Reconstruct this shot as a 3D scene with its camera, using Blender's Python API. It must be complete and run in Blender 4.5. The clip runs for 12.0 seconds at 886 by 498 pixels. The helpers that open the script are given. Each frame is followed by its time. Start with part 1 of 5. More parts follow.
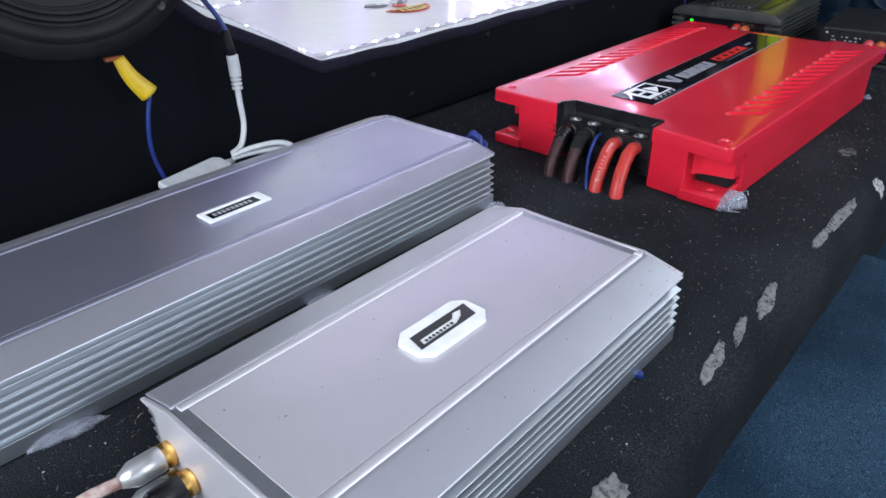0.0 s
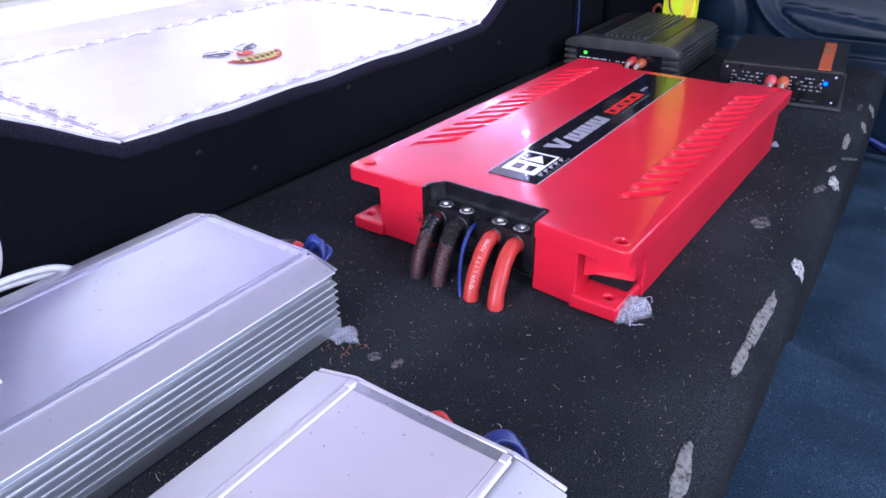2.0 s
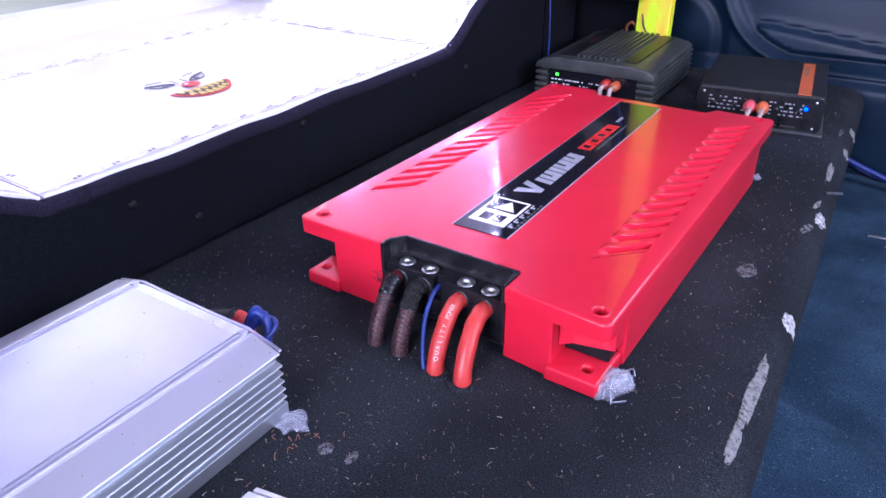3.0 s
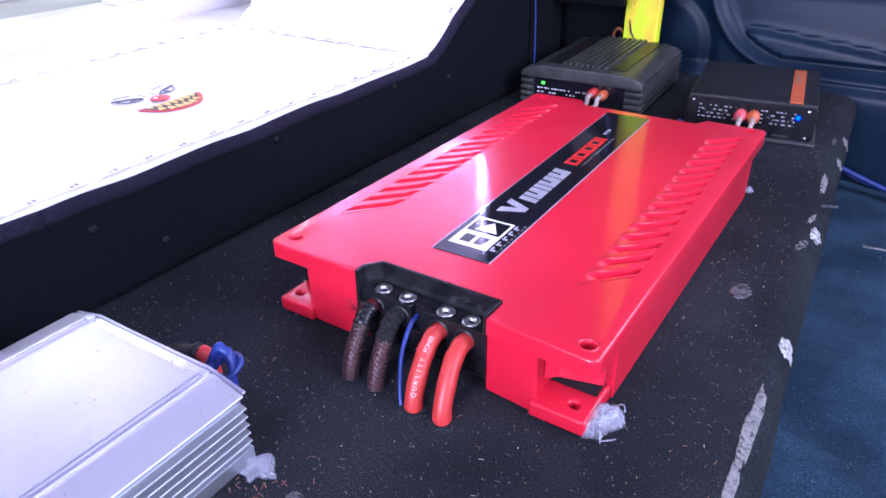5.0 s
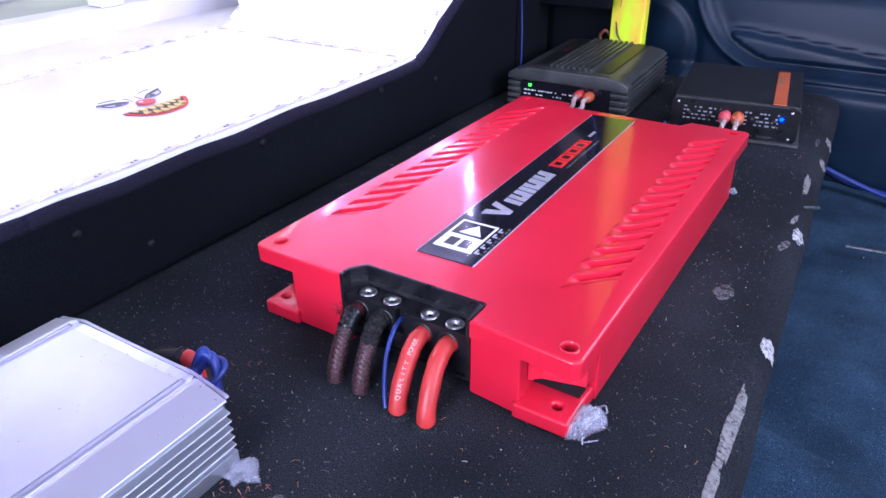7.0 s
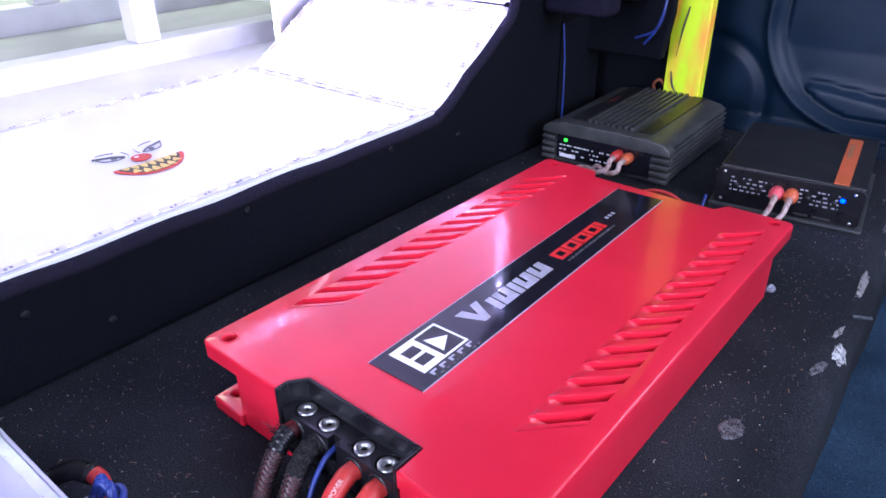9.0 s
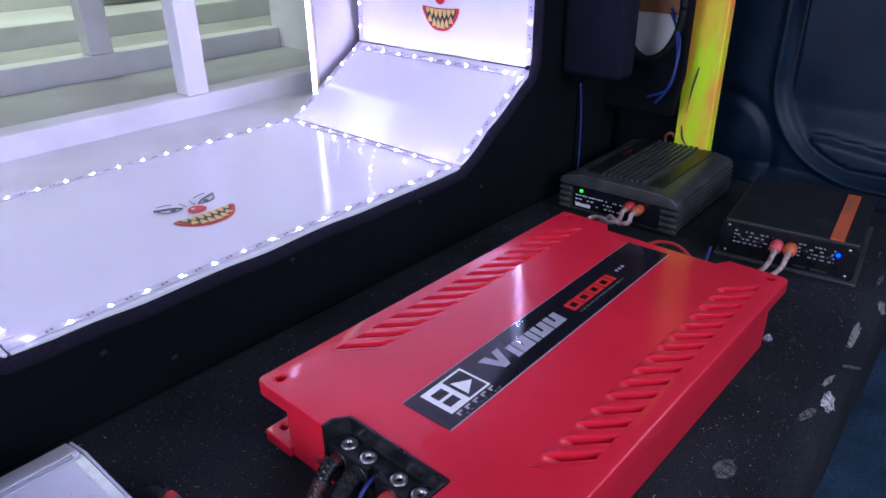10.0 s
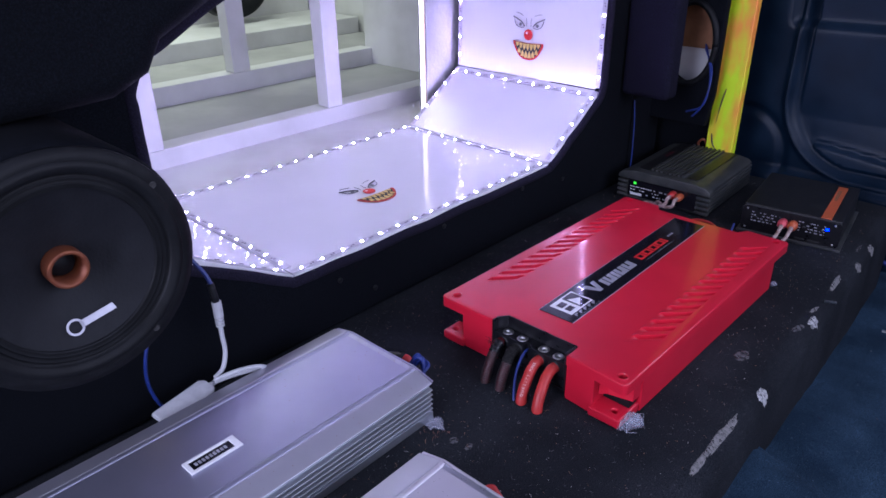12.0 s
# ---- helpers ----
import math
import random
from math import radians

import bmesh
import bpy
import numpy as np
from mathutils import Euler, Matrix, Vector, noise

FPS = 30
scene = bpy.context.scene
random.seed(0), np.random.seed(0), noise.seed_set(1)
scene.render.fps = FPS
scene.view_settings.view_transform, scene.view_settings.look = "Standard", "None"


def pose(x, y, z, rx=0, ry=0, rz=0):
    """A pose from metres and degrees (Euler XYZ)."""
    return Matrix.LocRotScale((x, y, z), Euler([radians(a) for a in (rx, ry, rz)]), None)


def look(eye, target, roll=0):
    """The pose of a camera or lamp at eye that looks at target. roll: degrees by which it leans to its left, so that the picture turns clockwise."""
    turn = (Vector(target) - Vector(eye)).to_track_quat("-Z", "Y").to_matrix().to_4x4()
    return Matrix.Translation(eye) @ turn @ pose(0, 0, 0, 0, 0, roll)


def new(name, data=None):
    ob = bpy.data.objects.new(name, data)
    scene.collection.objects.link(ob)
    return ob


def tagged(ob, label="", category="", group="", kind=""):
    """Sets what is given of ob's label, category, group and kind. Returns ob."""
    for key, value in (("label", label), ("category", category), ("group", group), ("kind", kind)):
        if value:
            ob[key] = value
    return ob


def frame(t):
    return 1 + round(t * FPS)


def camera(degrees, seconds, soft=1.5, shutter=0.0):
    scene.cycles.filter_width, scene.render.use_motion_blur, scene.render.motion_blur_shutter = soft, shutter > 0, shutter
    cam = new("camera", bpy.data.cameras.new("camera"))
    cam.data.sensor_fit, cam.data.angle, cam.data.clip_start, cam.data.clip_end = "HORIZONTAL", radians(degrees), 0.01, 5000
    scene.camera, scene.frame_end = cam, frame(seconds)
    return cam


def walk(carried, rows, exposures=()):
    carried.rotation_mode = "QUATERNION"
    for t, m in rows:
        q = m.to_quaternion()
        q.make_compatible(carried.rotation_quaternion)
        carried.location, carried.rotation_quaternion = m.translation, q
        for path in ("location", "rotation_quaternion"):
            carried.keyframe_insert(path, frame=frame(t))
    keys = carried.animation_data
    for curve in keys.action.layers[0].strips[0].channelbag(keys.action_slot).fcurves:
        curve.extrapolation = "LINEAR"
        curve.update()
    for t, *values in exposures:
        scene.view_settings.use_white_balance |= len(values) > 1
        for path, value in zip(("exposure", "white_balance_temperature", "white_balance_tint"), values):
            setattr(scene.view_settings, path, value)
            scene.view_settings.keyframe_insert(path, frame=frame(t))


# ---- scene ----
cam = camera(64.8, 12.0, 1.6)
PATH = [
    (0, (0.431, -0.524, 0.256), (-0.78, 0.727, -0.728), -1.2),
    (0.5, (0.419, -0.487, 0.265), (-0.749, 0.802, -0.721), -1.3),
    (1, (0.397, -0.443, 0.264), (-0.728, 0.884, -0.724), -1.2),
    (1.5, (0.386, -0.408, 0.272), (-0.702, 0.951, -0.714), -1.3),
    (2, (0.375, -0.375, 0.271), (-0.673, 1.017, -0.711), -1.0),
    (2.5, (0.364, -0.342, 0.277), (-0.653, 1.072, -0.705), -1.1),
    (3, (0.346, -0.319, 0.283), (-0.645, 1.116, -0.696), -0.7),
    (3.5, (0.334, -0.293, 0.28), (-0.643, 1.153, -0.697), -0.8),
    (5.5, (0.338, -0.289, 0.285), (-0.63, 1.166, -0.688), -0.9),
    (6, (0.342, -0.289, 0.286), (-0.617, 1.172, -0.687), -1.0),
    (6.5, (0.341, -0.29, 0.281), (-0.609, 1.177, -0.691), -1.0),
    (6.7, (0.341, -0.291, 0.283), (-0.608, 1.176, -0.689), -0.9),
    (8.5, (0.338, -0.205, 0.293), (-0.728, 1.188, -0.668), -0.5),
    (9, (0.357, -0.179, 0.318), (-0.787, 1.156, -0.637), -0.8),
    (9.5, (0.375, -0.175, 0.344), (-0.808, 1.151, -0.572), -0.9),
    (10, (0.383, -0.217, 0.367), (-0.823, 1.107, -0.523), -0.8),
    (10.5, (0.389, -0.276, 0.383), (-0.831, 1.035, -0.508), -0.8),
    (11, (0.407, -0.34, 0.399), (-0.821, 0.965, -0.49), -0.8),
    (11.5, (0.439, -0.412, 0.417), (-0.79, 0.891, -0.474), -0.8),
    (12, (0.485, -0.503, 0.461), (-0.758, 0.788, -0.427), -0.8),
]
EXPOSURES = [(0, 0.68, 6150, 5), (1.0, 0.76, 6050, 12), (2.5, 1.30, 5550, 27), (5.5, 1.47, 5400, 32), (8.6, 1.18, 5450, 25), (9.0, 1.2, 5450, 25), (9.55, 1.25, 5450, 22), (9.85, 0.4, 5450, 22), (10.5, 0.07, 5420, 27), (12, 0.11, 5450, 30)]
walk(cam, [(t, look(eye, target, roll)) for t, eye, target, roll in PATH], EXPOSURES)

# ---------------------------------------------------------------- world and light
world = bpy.data.worlds.new("sky")
scene.world = world
world.use_nodes = True
wn = world.node_tree.nodes
sky = wn.new("ShaderNodeTexSky")
sky.sky_type = "NISHITA"
sky.sun_disc = False
sky.sun_elevation, sky.sun_rotation = radians(40), radians(120)
world.node_tree.links.new(sky.outputs[0], wn["Background"].inputs[0])
wn["Background"].inputs[1].default_value = 0.08


def area_lamp(name, m, sx, sy, watts, colour):
    data = bpy.data.lights.new(name, "AREA")
    data.shape, data.size, data.size_y = "RECTANGLE", sx, sy
    data.energy, data.color = watts, colour
    ob = new(name, data)
    ob.matrix_world = m
    return ob


sun_data = bpy.data.lights.new("sun", "SUN")
sun_data.energy, sun_data.angle, sun_data.color = 1.0, radians(12), (1.0, 0.97, 0.92)
new("sun", sun_data).matrix_world = look((3.0, -2.0, 3.0), (0, 0, 0))

# daylight in the open side door and in the open tailgate
area_lamp("door_daylight", look((1.55, 0.12, 0.70), (0.0, 0.12, 0.25)), 1.15, 0.6, 8.6, (0.92, 0.94, 1.0))
area_lamp("tailgate_daylight", look((0.12, -1.75, 0.64), (0.12, 0, 0.3)), 1.0, 0.72, 26.0, (0.93, 0.94, 1.0))
LED_WHITE = (0.72, 0.60, 1.0)

# ---------------------------------------------------------------- materials
def material(name, colour, rough=0.5, metal=0.0, second=None, scale=30.0, detail=4.0, bump=0.0, bump_scale=200.0, spec=0.5,
             coat=0.0, rough_var=0.0, stretch=(1, 1, 1), mix_lo=0.4, mix_hi=0.65):
    m = bpy.data.materials.new(name)
    m.use_nodes = True
    nt = m.node_tree
    b = nt.nodes["Principled BSDF"]
    b.inputs["Base Color"].default_value = (*colour, 1)
    b.inputs["Roughness"].default_value = rough
    b.inputs["Metallic"].default_value = metal
    b.inputs["Specular IOR Level"].default_value = spec
    b.inputs["Coat Weight"].default_value = coat
    b.inputs["Coat Roughness"].default_value = 0.105
    tc = nt.nodes.new("ShaderNodeTexCoord")
    mp = nt.nodes.new("ShaderNodeMapping")
    mp.inputs["Scale"].default_value = stretch
    nt.links.new(tc.outputs["Object"], mp.inputs[0])
    if second or rough_var:
        n = nt.nodes.new("ShaderNodeTexNoise")
        n.inputs["Scale"].default_value, n.inputs["Detail"].default_value = scale, detail
        nt.links.new(mp.outputs[0], n.inputs["Vector"])
        r = nt.nodes.new("ShaderNodeMapRange")
        r.inputs[1].default_value, r.inputs[2].default_value = mix_lo, mix_hi
        nt.links.new(n.outputs[0], r.inputs[0])
        if second:
            x = nt.nodes.new("ShaderNodeMix")
            x.data_type = "RGBA"
            x.inputs[6].default_value, x.inputs[7].default_value = (*colour, 1), (*second, 1)
            nt.links.new(r.outputs[0], x.inputs[0])
            nt.links.new(x.outputs[2], b.inputs["Base Color"])
        if rough_var:
            q = nt.nodes.new("ShaderNodeMapRange")
            q.inputs[3].default_value, q.inputs[4].default_value = rough - rough_var, rough + rough_var
            nt.links.new(n.outputs[0], q.inputs[0])
            nt.links.new(q.outputs[0], b.inputs["Roughness"])
    if bump:
        n2 = nt.nodes.new("ShaderNodeTexNoise")
        n2.inputs["Scale"].default_value, n2.inputs["Detail"].default_value = bump_scale, 3
        nt.links.new(mp.outputs[0], n2.inputs["Vector"])
        bp = nt.nodes.new("ShaderNodeBump")
        bp.inputs["Strength"].default_value, bp.inputs["Distance"].default_value = bump, 0.002
        nt.links.new(n2.outputs[0], bp.inputs["Height"])
        nt.links.new(bp.outputs[0], b.inputs["Normal"])
    return m


def glowing(name, colour, strength):
    m = material(name, colour, 0.3)
    b = m.node_tree.nodes["Principled BSDF"]
    b.inputs["Emission Color"].default_value = (*colour, 1)
    b.inputs["Emission Strength"].default_value = strength
    return m


def carpet_material(name, dark, light, fibre, speck_scale=650.0, coarse=9.0, speck=None):
    """Felted carpet: fine fibre noise over broad worn patches, with sparse pale specks."""
    m = material(name, dark, 0.95, spec=0.12)
    nt = m.node_tree
    b = nt.nodes["Principled BSDF"]
    tc = nt.nodes.new("ShaderNodeTexCoord")
    fine = nt.nodes.new("ShaderNodeTexNoise")
    fine.inputs["Scale"].default_value, fine.inputs["Detail"].default_value, fine.inputs["Roughness"].default_value = speck_scale, 6, 0.75
    broad = nt.nodes.new("ShaderNodeTexNoise")
    broad.inputs["Scale"].default_value, broad.inputs["Detail"].default_value = coarse, 7
    for n in (fine, broad):
        nt.links.new(tc.outputs["Object"], n.inputs["Vector"])
    rb = nt.nodes.new("ShaderNodeMapRange")
    rb.inputs[1].default_value, rb.inputs[2].default_value, rb.inputs[3].default_value, rb.inputs[4].default_value = 0.38, 0.62, 0.40, 1.0
    nt.links.new(broad.outputs[0], rb.inputs[0])
    rf = nt.nodes.new("ShaderNodeMapRange")
    rf.inputs[1].default_value, rf.inputs[2].default_value = 0.44, 0.72
    nt.links.new(fine.outputs[0], rf.inputs[0])
    mul = nt.nodes.new("ShaderNodeMath")
    mul.operation = "MULTIPLY"
    nt.links.new(rf.outputs[0], mul.inputs[0])
    nt.links.new(rb.outputs[0], mul.inputs[1])
    x = nt.nodes.new("ShaderNodeMix")
    x.data_type = "RGBA"
    x.inputs[6].default_value, x.inputs[7].default_value = (*dark, 1), (*light, 1)
    nt.links.new(mul.outputs[0], x.inputs[0])
    out = x.outputs[2]
    if speck:
        dots = nt.nodes.new("ShaderNodeTexNoise")
        dots.inputs["Scale"].default_value, dots.inputs["Detail"].default_value = 620, 2
        nt.links.new(tc.outputs["Object"], dots.inputs["Vector"])
        rd = nt.nodes.new("ShaderNodeMapRange")
        rd.inputs[1].default_value, rd.inputs[2].default_value = 0.675, 0.74
        nt.links.new(dots.outputs[0], rd.inputs[0])
        x2 = nt.nodes.new("ShaderNodeMix")
        x2.data_type = "RGBA"
        x2.inputs[7].default_value = (*speck, 1)
        nt.links.new(rd.outputs[0], x2.inputs[0])
        nt.links.new(out, x2.inputs[6])
        out = x2.outputs[2]
    nt.links.new(out, b.inputs["Base Color"])
    b.inputs["Sheen Weight"].default_value = fibre
    b.inputs["Sheen Roughness"].default_value = 0.6
    bp = nt.nodes.new("ShaderNodeBump")
    bp.inputs["Strength"].default_value, bp.inputs["Distance"].default_value = 0.26, 0.0012
    nt.links.new(fine.outputs[0], bp.inputs["Height"])
    nt.links.new(bp.outputs[0], b.inputs["Normal"])
    return m


M_CARPET = carpet_material("black_carpet", (0.0042, 0.0052, 0.0070), (0.064, 0.071, 0.084), 0.0, 1100.0, 9.0, (0.10, 0.094, 0.094))
M_WALL = carpet_material("wall_carpet", (0.0017, 0.0024, 0.0042), (0.0088, 0.0108, 0.0165), 0.0, 600.0, 5.0)
M_BLUE = carpet_material("blue_carpet", (0.004, 0.012, 0.024), (0.084, 0.166, 0.264), 0.0, 1400.0, 11.0, (0.10, 0.14, 0.18))
# Wall carpet again, lighter and violet: the led glow on the rim as colour.
M_EDGE_LIT = carpet_material("led_lit_edge_carpet", (0.010, 0.009, 0.017), (0.034, 0.030, 0.058), 0.0, 600.0, 6.0)
# Violet tint stands in for led spill on the black corner block.
M_BLOCK_LIT = carpet_material("led_lit_corner_carpet", (0.004, 0.004, 0.009), (0.024, 0.022, 0.048), 0.0, 600.0, 6.0)
M_TRIM = material("blue_trim_plastic", (0.0036, 0.0112, 0.0245), 0.37, second=(0.0066, 0.018, 0.037), spec=0.18, scale=14, bump=0.12, bump_scale=900, rough_var=0.1)
M_ROOF = material("roof_lining", (0.74, 0.74, 0.75), 0.9, second=(0.68, 0.68, 0.69), scale=20, bump=0.3, bump_scale=300)
M_RED = material("red_lacquer", (0.64, 0.015, 0.038), 0.38, second=(0.56, 0.011, 0.031), scale=9, spec=0.2, coat=0.75, bump=0.02, bump_scale=700, rough_var=0.08)
M_PLATE = material("black_gloss_plate", (0.008, 0.008, 0.012), 0.085, second=(0.012, 0.011, 0.016), scale=60, rough_var=0.03)
M_SILVER_PRINT = material("silver_print", (0.42, 0.42, 0.47), 0.35, metal=0.3, second=(0.36, 0.36, 0.41), scale=150)
M_WHITE_PRINT = material("white_print", (0.86, 0.86, 0.88), 0.4, second=(0.78, 0.78, 0.80), scale=150)
M_RED_PRINT = material("red_print", (0.62, 0.02, 0.02), 0.35, second=(0.5, 0.015, 0.015), scale=150)
M_BLACKPL = material("black_plastic", (0.006, 0.006, 0.008), 0.30, spec=0.35, second=(0.011, 0.011, 0.013), scale=80, bump=0.1, bump_scale=500, rough_var=0.1)
M_DUSTY = material("dusty_black_plastic", (0.006, 0.0065, 0.008), 0.42, second=(0.020, 0.020, 0.020), scale=55, bump=0.2, bump_scale=400, mix_lo=0.5, mix_hi=0.8)
M_ALU = material("brushed_aluminium", (0.50, 0.53, 0.57), 0.33, metal=0.85, second=(0.42, 0.44, 0.48), scale=60, bump=0.05, bump_scale=900, rough_var=0.08, stretch=(1, 0.08, 1))
M_ALU_TOP = material("anodised_aluminium", (0.42, 0.422, 0.53), 0.41, metal=0.84, second=(0.39, 0.395, 0.50), scale=16, bump=0.03, bump_scale=1500, rough_var=0.07)
# Paler, less metallic variant of the silver cover, for the short amplifier only.
M_PALE_TOP = material("pale_silver_cover", (0.66, 0.64, 0.69), 0.44, metal=0.62, second=(0.63, 0.61, 0.655), scale=16, bump=0.03, bump_scale=1500, rough_var=0.07)
# Same metal as the long cover; the paler tone paints door light on facets.
M_FACET = material("door_lit_aluminium", (0.58, 0.58, 0.65), 0.40, metal=0.75, second=(0.55, 0.55, 0.61), scale=25, bump=0.05, bump_scale=1200, rough_var=0.08)
M_STEEL = material("steel_screw", (0.72, 0.72, 0.72), 0.30, metal=1.0, second=(0.42, 0.42, 0.42), scale=300)
M_FIN = material("black_anodised", (0.040, 0.045, 0.046), 0.42, metal=0.3, second=(0.074, 0.076, 0.072), scale=40, bump=0.08, bump_scale=800, rough_var=0.1)
M_ORANGE = material("orange_strip", (0.50, 0.10, 0.035), 0.4, second=(0.45, 0.10, 0.03), scale=40)
M_ACRYL = material("white_acrylic", (0.83, 0.83, 0.865), 0.12, second=(0.79, 0.79, 0.83), scale=5, rough_var=0.04, bump=0.22, bump_scale=26)
M_WPAINT = material("white_paint", (0.66, 0.66, 0.66), 0.5, second=(0.56, 0.56, 0.55), scale=9, bump=0.15, bump_scale=120)
M_SHELF = material("grey_board", (0.34, 0.34, 0.335), 0.6, second=(0.42, 0.42, 0.41), scale=7, bump=0.25, bump_scale=90)
M_LED = glowing("led_light", LED_WHITE, 1380.0)
M_TAPE = material("led_tape", (0.60, 0.58, 0.66), 0.45, second=(0.54, 0.52, 0.60), scale=80)
M_DASH = material("black_ink", (0.03, 0.03, 0.03), 0.5)
M_RESISTOR = material("led_tape_resistors", (0.22, 0.21, 0.25), 0.5)
M_RUBBER = material("rubber", (0.004, 0.0048, 0.0062), 0.55, spec=0.2, second=(0.008, 0.009, 0.011), scale=50, bump=0.1, bump_scale=300)
M_CONE = material("paper_cone", (0.008, 0.009, 0.012), 0.6, spec=0.25, second=(0.012, 0.0135, 0.017), scale=40, bump=0.2, bump_scale=400)
M_COPPER = material("copper_former", (0.20, 0.06, 0.03), 0.45, metal=0.4, second=(0.26, 0.08, 0.03), scale=90)
M_REDCABLE = material("red_cable", (0.50, 0.035, 0.03), 0.42, second=(0.42, 0.03, 0.025), scale=80, bump=0.05, bump_scale=500)
M_BLUEWIRE = material("blue_wire", (0.016, 0.035, 0.20), 0.4, second=(0.012, 0.026, 0.15), scale=90)
M_WHITECABLE = material("white_cable", (0.52, 0.53, 0.55), 0.4, second=(0.44, 0.45, 0.47), scale=90)
M_CLEAR = material("clear_wire", (0.50, 0.40, 0.37), 0.25, second=(0.26, 0.15, 0.13), scale=160)
M_YELLOW = material("yellow_sleeve", (0.62, 0.42, 0.01), 0.45, second=(0.52, 0.34, 0.01), scale=60, bump=0.2, bump_scale=200)
M_GLUE = material("hot_glue", (0.60, 0.62, 0.74), 0.14, second=(0.36, 0.38, 0.47), scale=120, bump=0.6, bump_scale=160)
M_GLUE.node_tree.nodes["Principled BSDF"].inputs["Alpha"].default_value = 0.34
def residue_material(name, colour, second, cover, rough=0.8):
    """Dried residue that covers the pile only in grains and streaks."""
    m = material(name, colour, rough, second=second, scale=330, spec=0.2)
    nt = m.node_tree
    tc = nt.nodes.new("ShaderNodeTexCoord")
    n = nt.nodes.new("ShaderNodeTexNoise")
    n.inputs["Scale"].default_value, n.inputs["Detail"].default_value, n.inputs["Roughness"].default_value = 190, 9, 0.72
    r = nt.nodes.new("ShaderNodeMapRange")
    r.inputs[1].default_value, r.inputs[2].default_value, r.inputs[3].default_value, r.inputs[4].default_value = 0.60 - 0.25 * cover, 0.66 - 0.18 * cover, 0.06 + 0.2 * cover, 0.35 + 0.5 * cover
    nt.links.new(tc.outputs["Object"], n.inputs["Vector"])
    nt.links.new(n.outputs[0], r.inputs[0])
    nt.links.new(r.outputs[0], nt.nodes["Principled BSDF"].inputs["Alpha"])
    return m


M_STAIN = residue_material("glue_residue", (0.24, 0.235, 0.23), (0.13, 0.13, 0.13), 1.0)
M_STAIN_DARK = residue_material("grey_residue", (0.13, 0.13, 0.14), (0.08, 0.08, 0.085), 0.8, 0.5)
M_FOIL = residue_material("foil_residue", (0.6, 0.6, 0.6), (0.25, 0.25, 0.25), 0.85, 0.4)
M_BROWN = material("raw_board", (0.28, 0.13, 0.06), 0.7, second=(0.2, 0.09, 0.04), scale=40)


M_BRAID = material("braid_strands", (0.012, 0.011, 0.012), 0.30, second=(0.060, 0.052, 0.055), scale=500, spec=0.7, mix_lo=0.5, mix_hi=0.6)
M_REDDARK = material("dark_red_jacket", (0.085, 0.008, 0.013), 0.5, second=(0.05, 0.006, 0.010), scale=200)
M_PINKPRINT = material("worn_pale_print", (0.72, 0.50, 0.47), 0.5, second=(0.60, 0.28, 0.26), scale=900)
M_FUZZ = material("black_cloth_tape", (0.010, 0.010, 0.011), 0.9, second=(0.030, 0.029, 0.028), scale=700, bump=0.9, bump_scale=900, spec=0.1)


def neon_material():
    """Fluorescent yellow paint sprayed over with orange clouds."""
    m = material("neon_spray_paint", (0.68, 0.93, 0.003), 0.45, second=(1.0, 0.33, 0.055), scale=21, detail=3, mix_lo=0.43, mix_hi=0.64, stretch=(1.3, 1, 0.42))
    return m


M_NEON = neon_material()

# ---------------------------------------------------------------- mesh helpers
def finish(ob, smooth=False):
    if smooth:
        for p in ob.data.polygons:
            p.use_smooth = True
    return ob


def part(name, bm, mat, parent=None, label="", smooth=False, bevel=0.0, segs=2):
    bmesh.ops.recalc_face_normals(bm, faces=bm.faces)
    me = bpy.data.meshes.new(name)
    bm.to_mesh(me)
    bm.free()
    me.materials.append(mat)
    ob = new(name, me)
    if parent:
        ob.parent = parent
    if label:
        ob["label"] = label
    if bevel:
        md = ob.modifiers.new("bevel", "BEVEL")
        md.width, md.segments, md.limit_method, md.angle_limit = bevel, segs, "ANGLE", radians(35)
        smooth = True
    if smooth:
        finish(ob, True)
        md = ob.modifiers.new("edges", "WEIGHTED_NORMAL") if bevel else None
        if md:
            md.keep_sharp = True
    return ob


def thing(name, m, label, category, group="", kind=""):
    ob = new(name)
    ob.empty_display_size = 0.02
    ob.matrix_world = m
    return tagged(ob, label, category, group, kind)


def box(bm, x0, x1, y0, y1, z0, z1, m=None):
    vs = [bm.verts.new((x, y, z)) for z in (z0, z1) for x, y in ((x0, y0), (x1, y0), (x1, y1), (x0, y1))]
    for f in ((0, 3, 2, 1), (4, 5, 6, 7), (0, 1, 5, 4), (1, 2, 6, 5), (2, 3, 7, 6), (3, 0, 4, 7)):
        bm.faces.new([vs[i] for i in f])
    if m is not None:
        bmesh.ops.transform(bm, matrix=m, verts=vs)
    return bm


def boxes(*rows):
    bm = bmesh.new()
    for r in rows:
        box(bm, *r)
    return bm


def ring(cx, cy, r, n=20, ry=None, a0=0.0):
    return [(cx + r * math.cos(a0 + 2 * math.pi * i / n), cy + (ry or r) * math.sin(a0 + 2 * math.pi * i / n)) for i in range(n)]


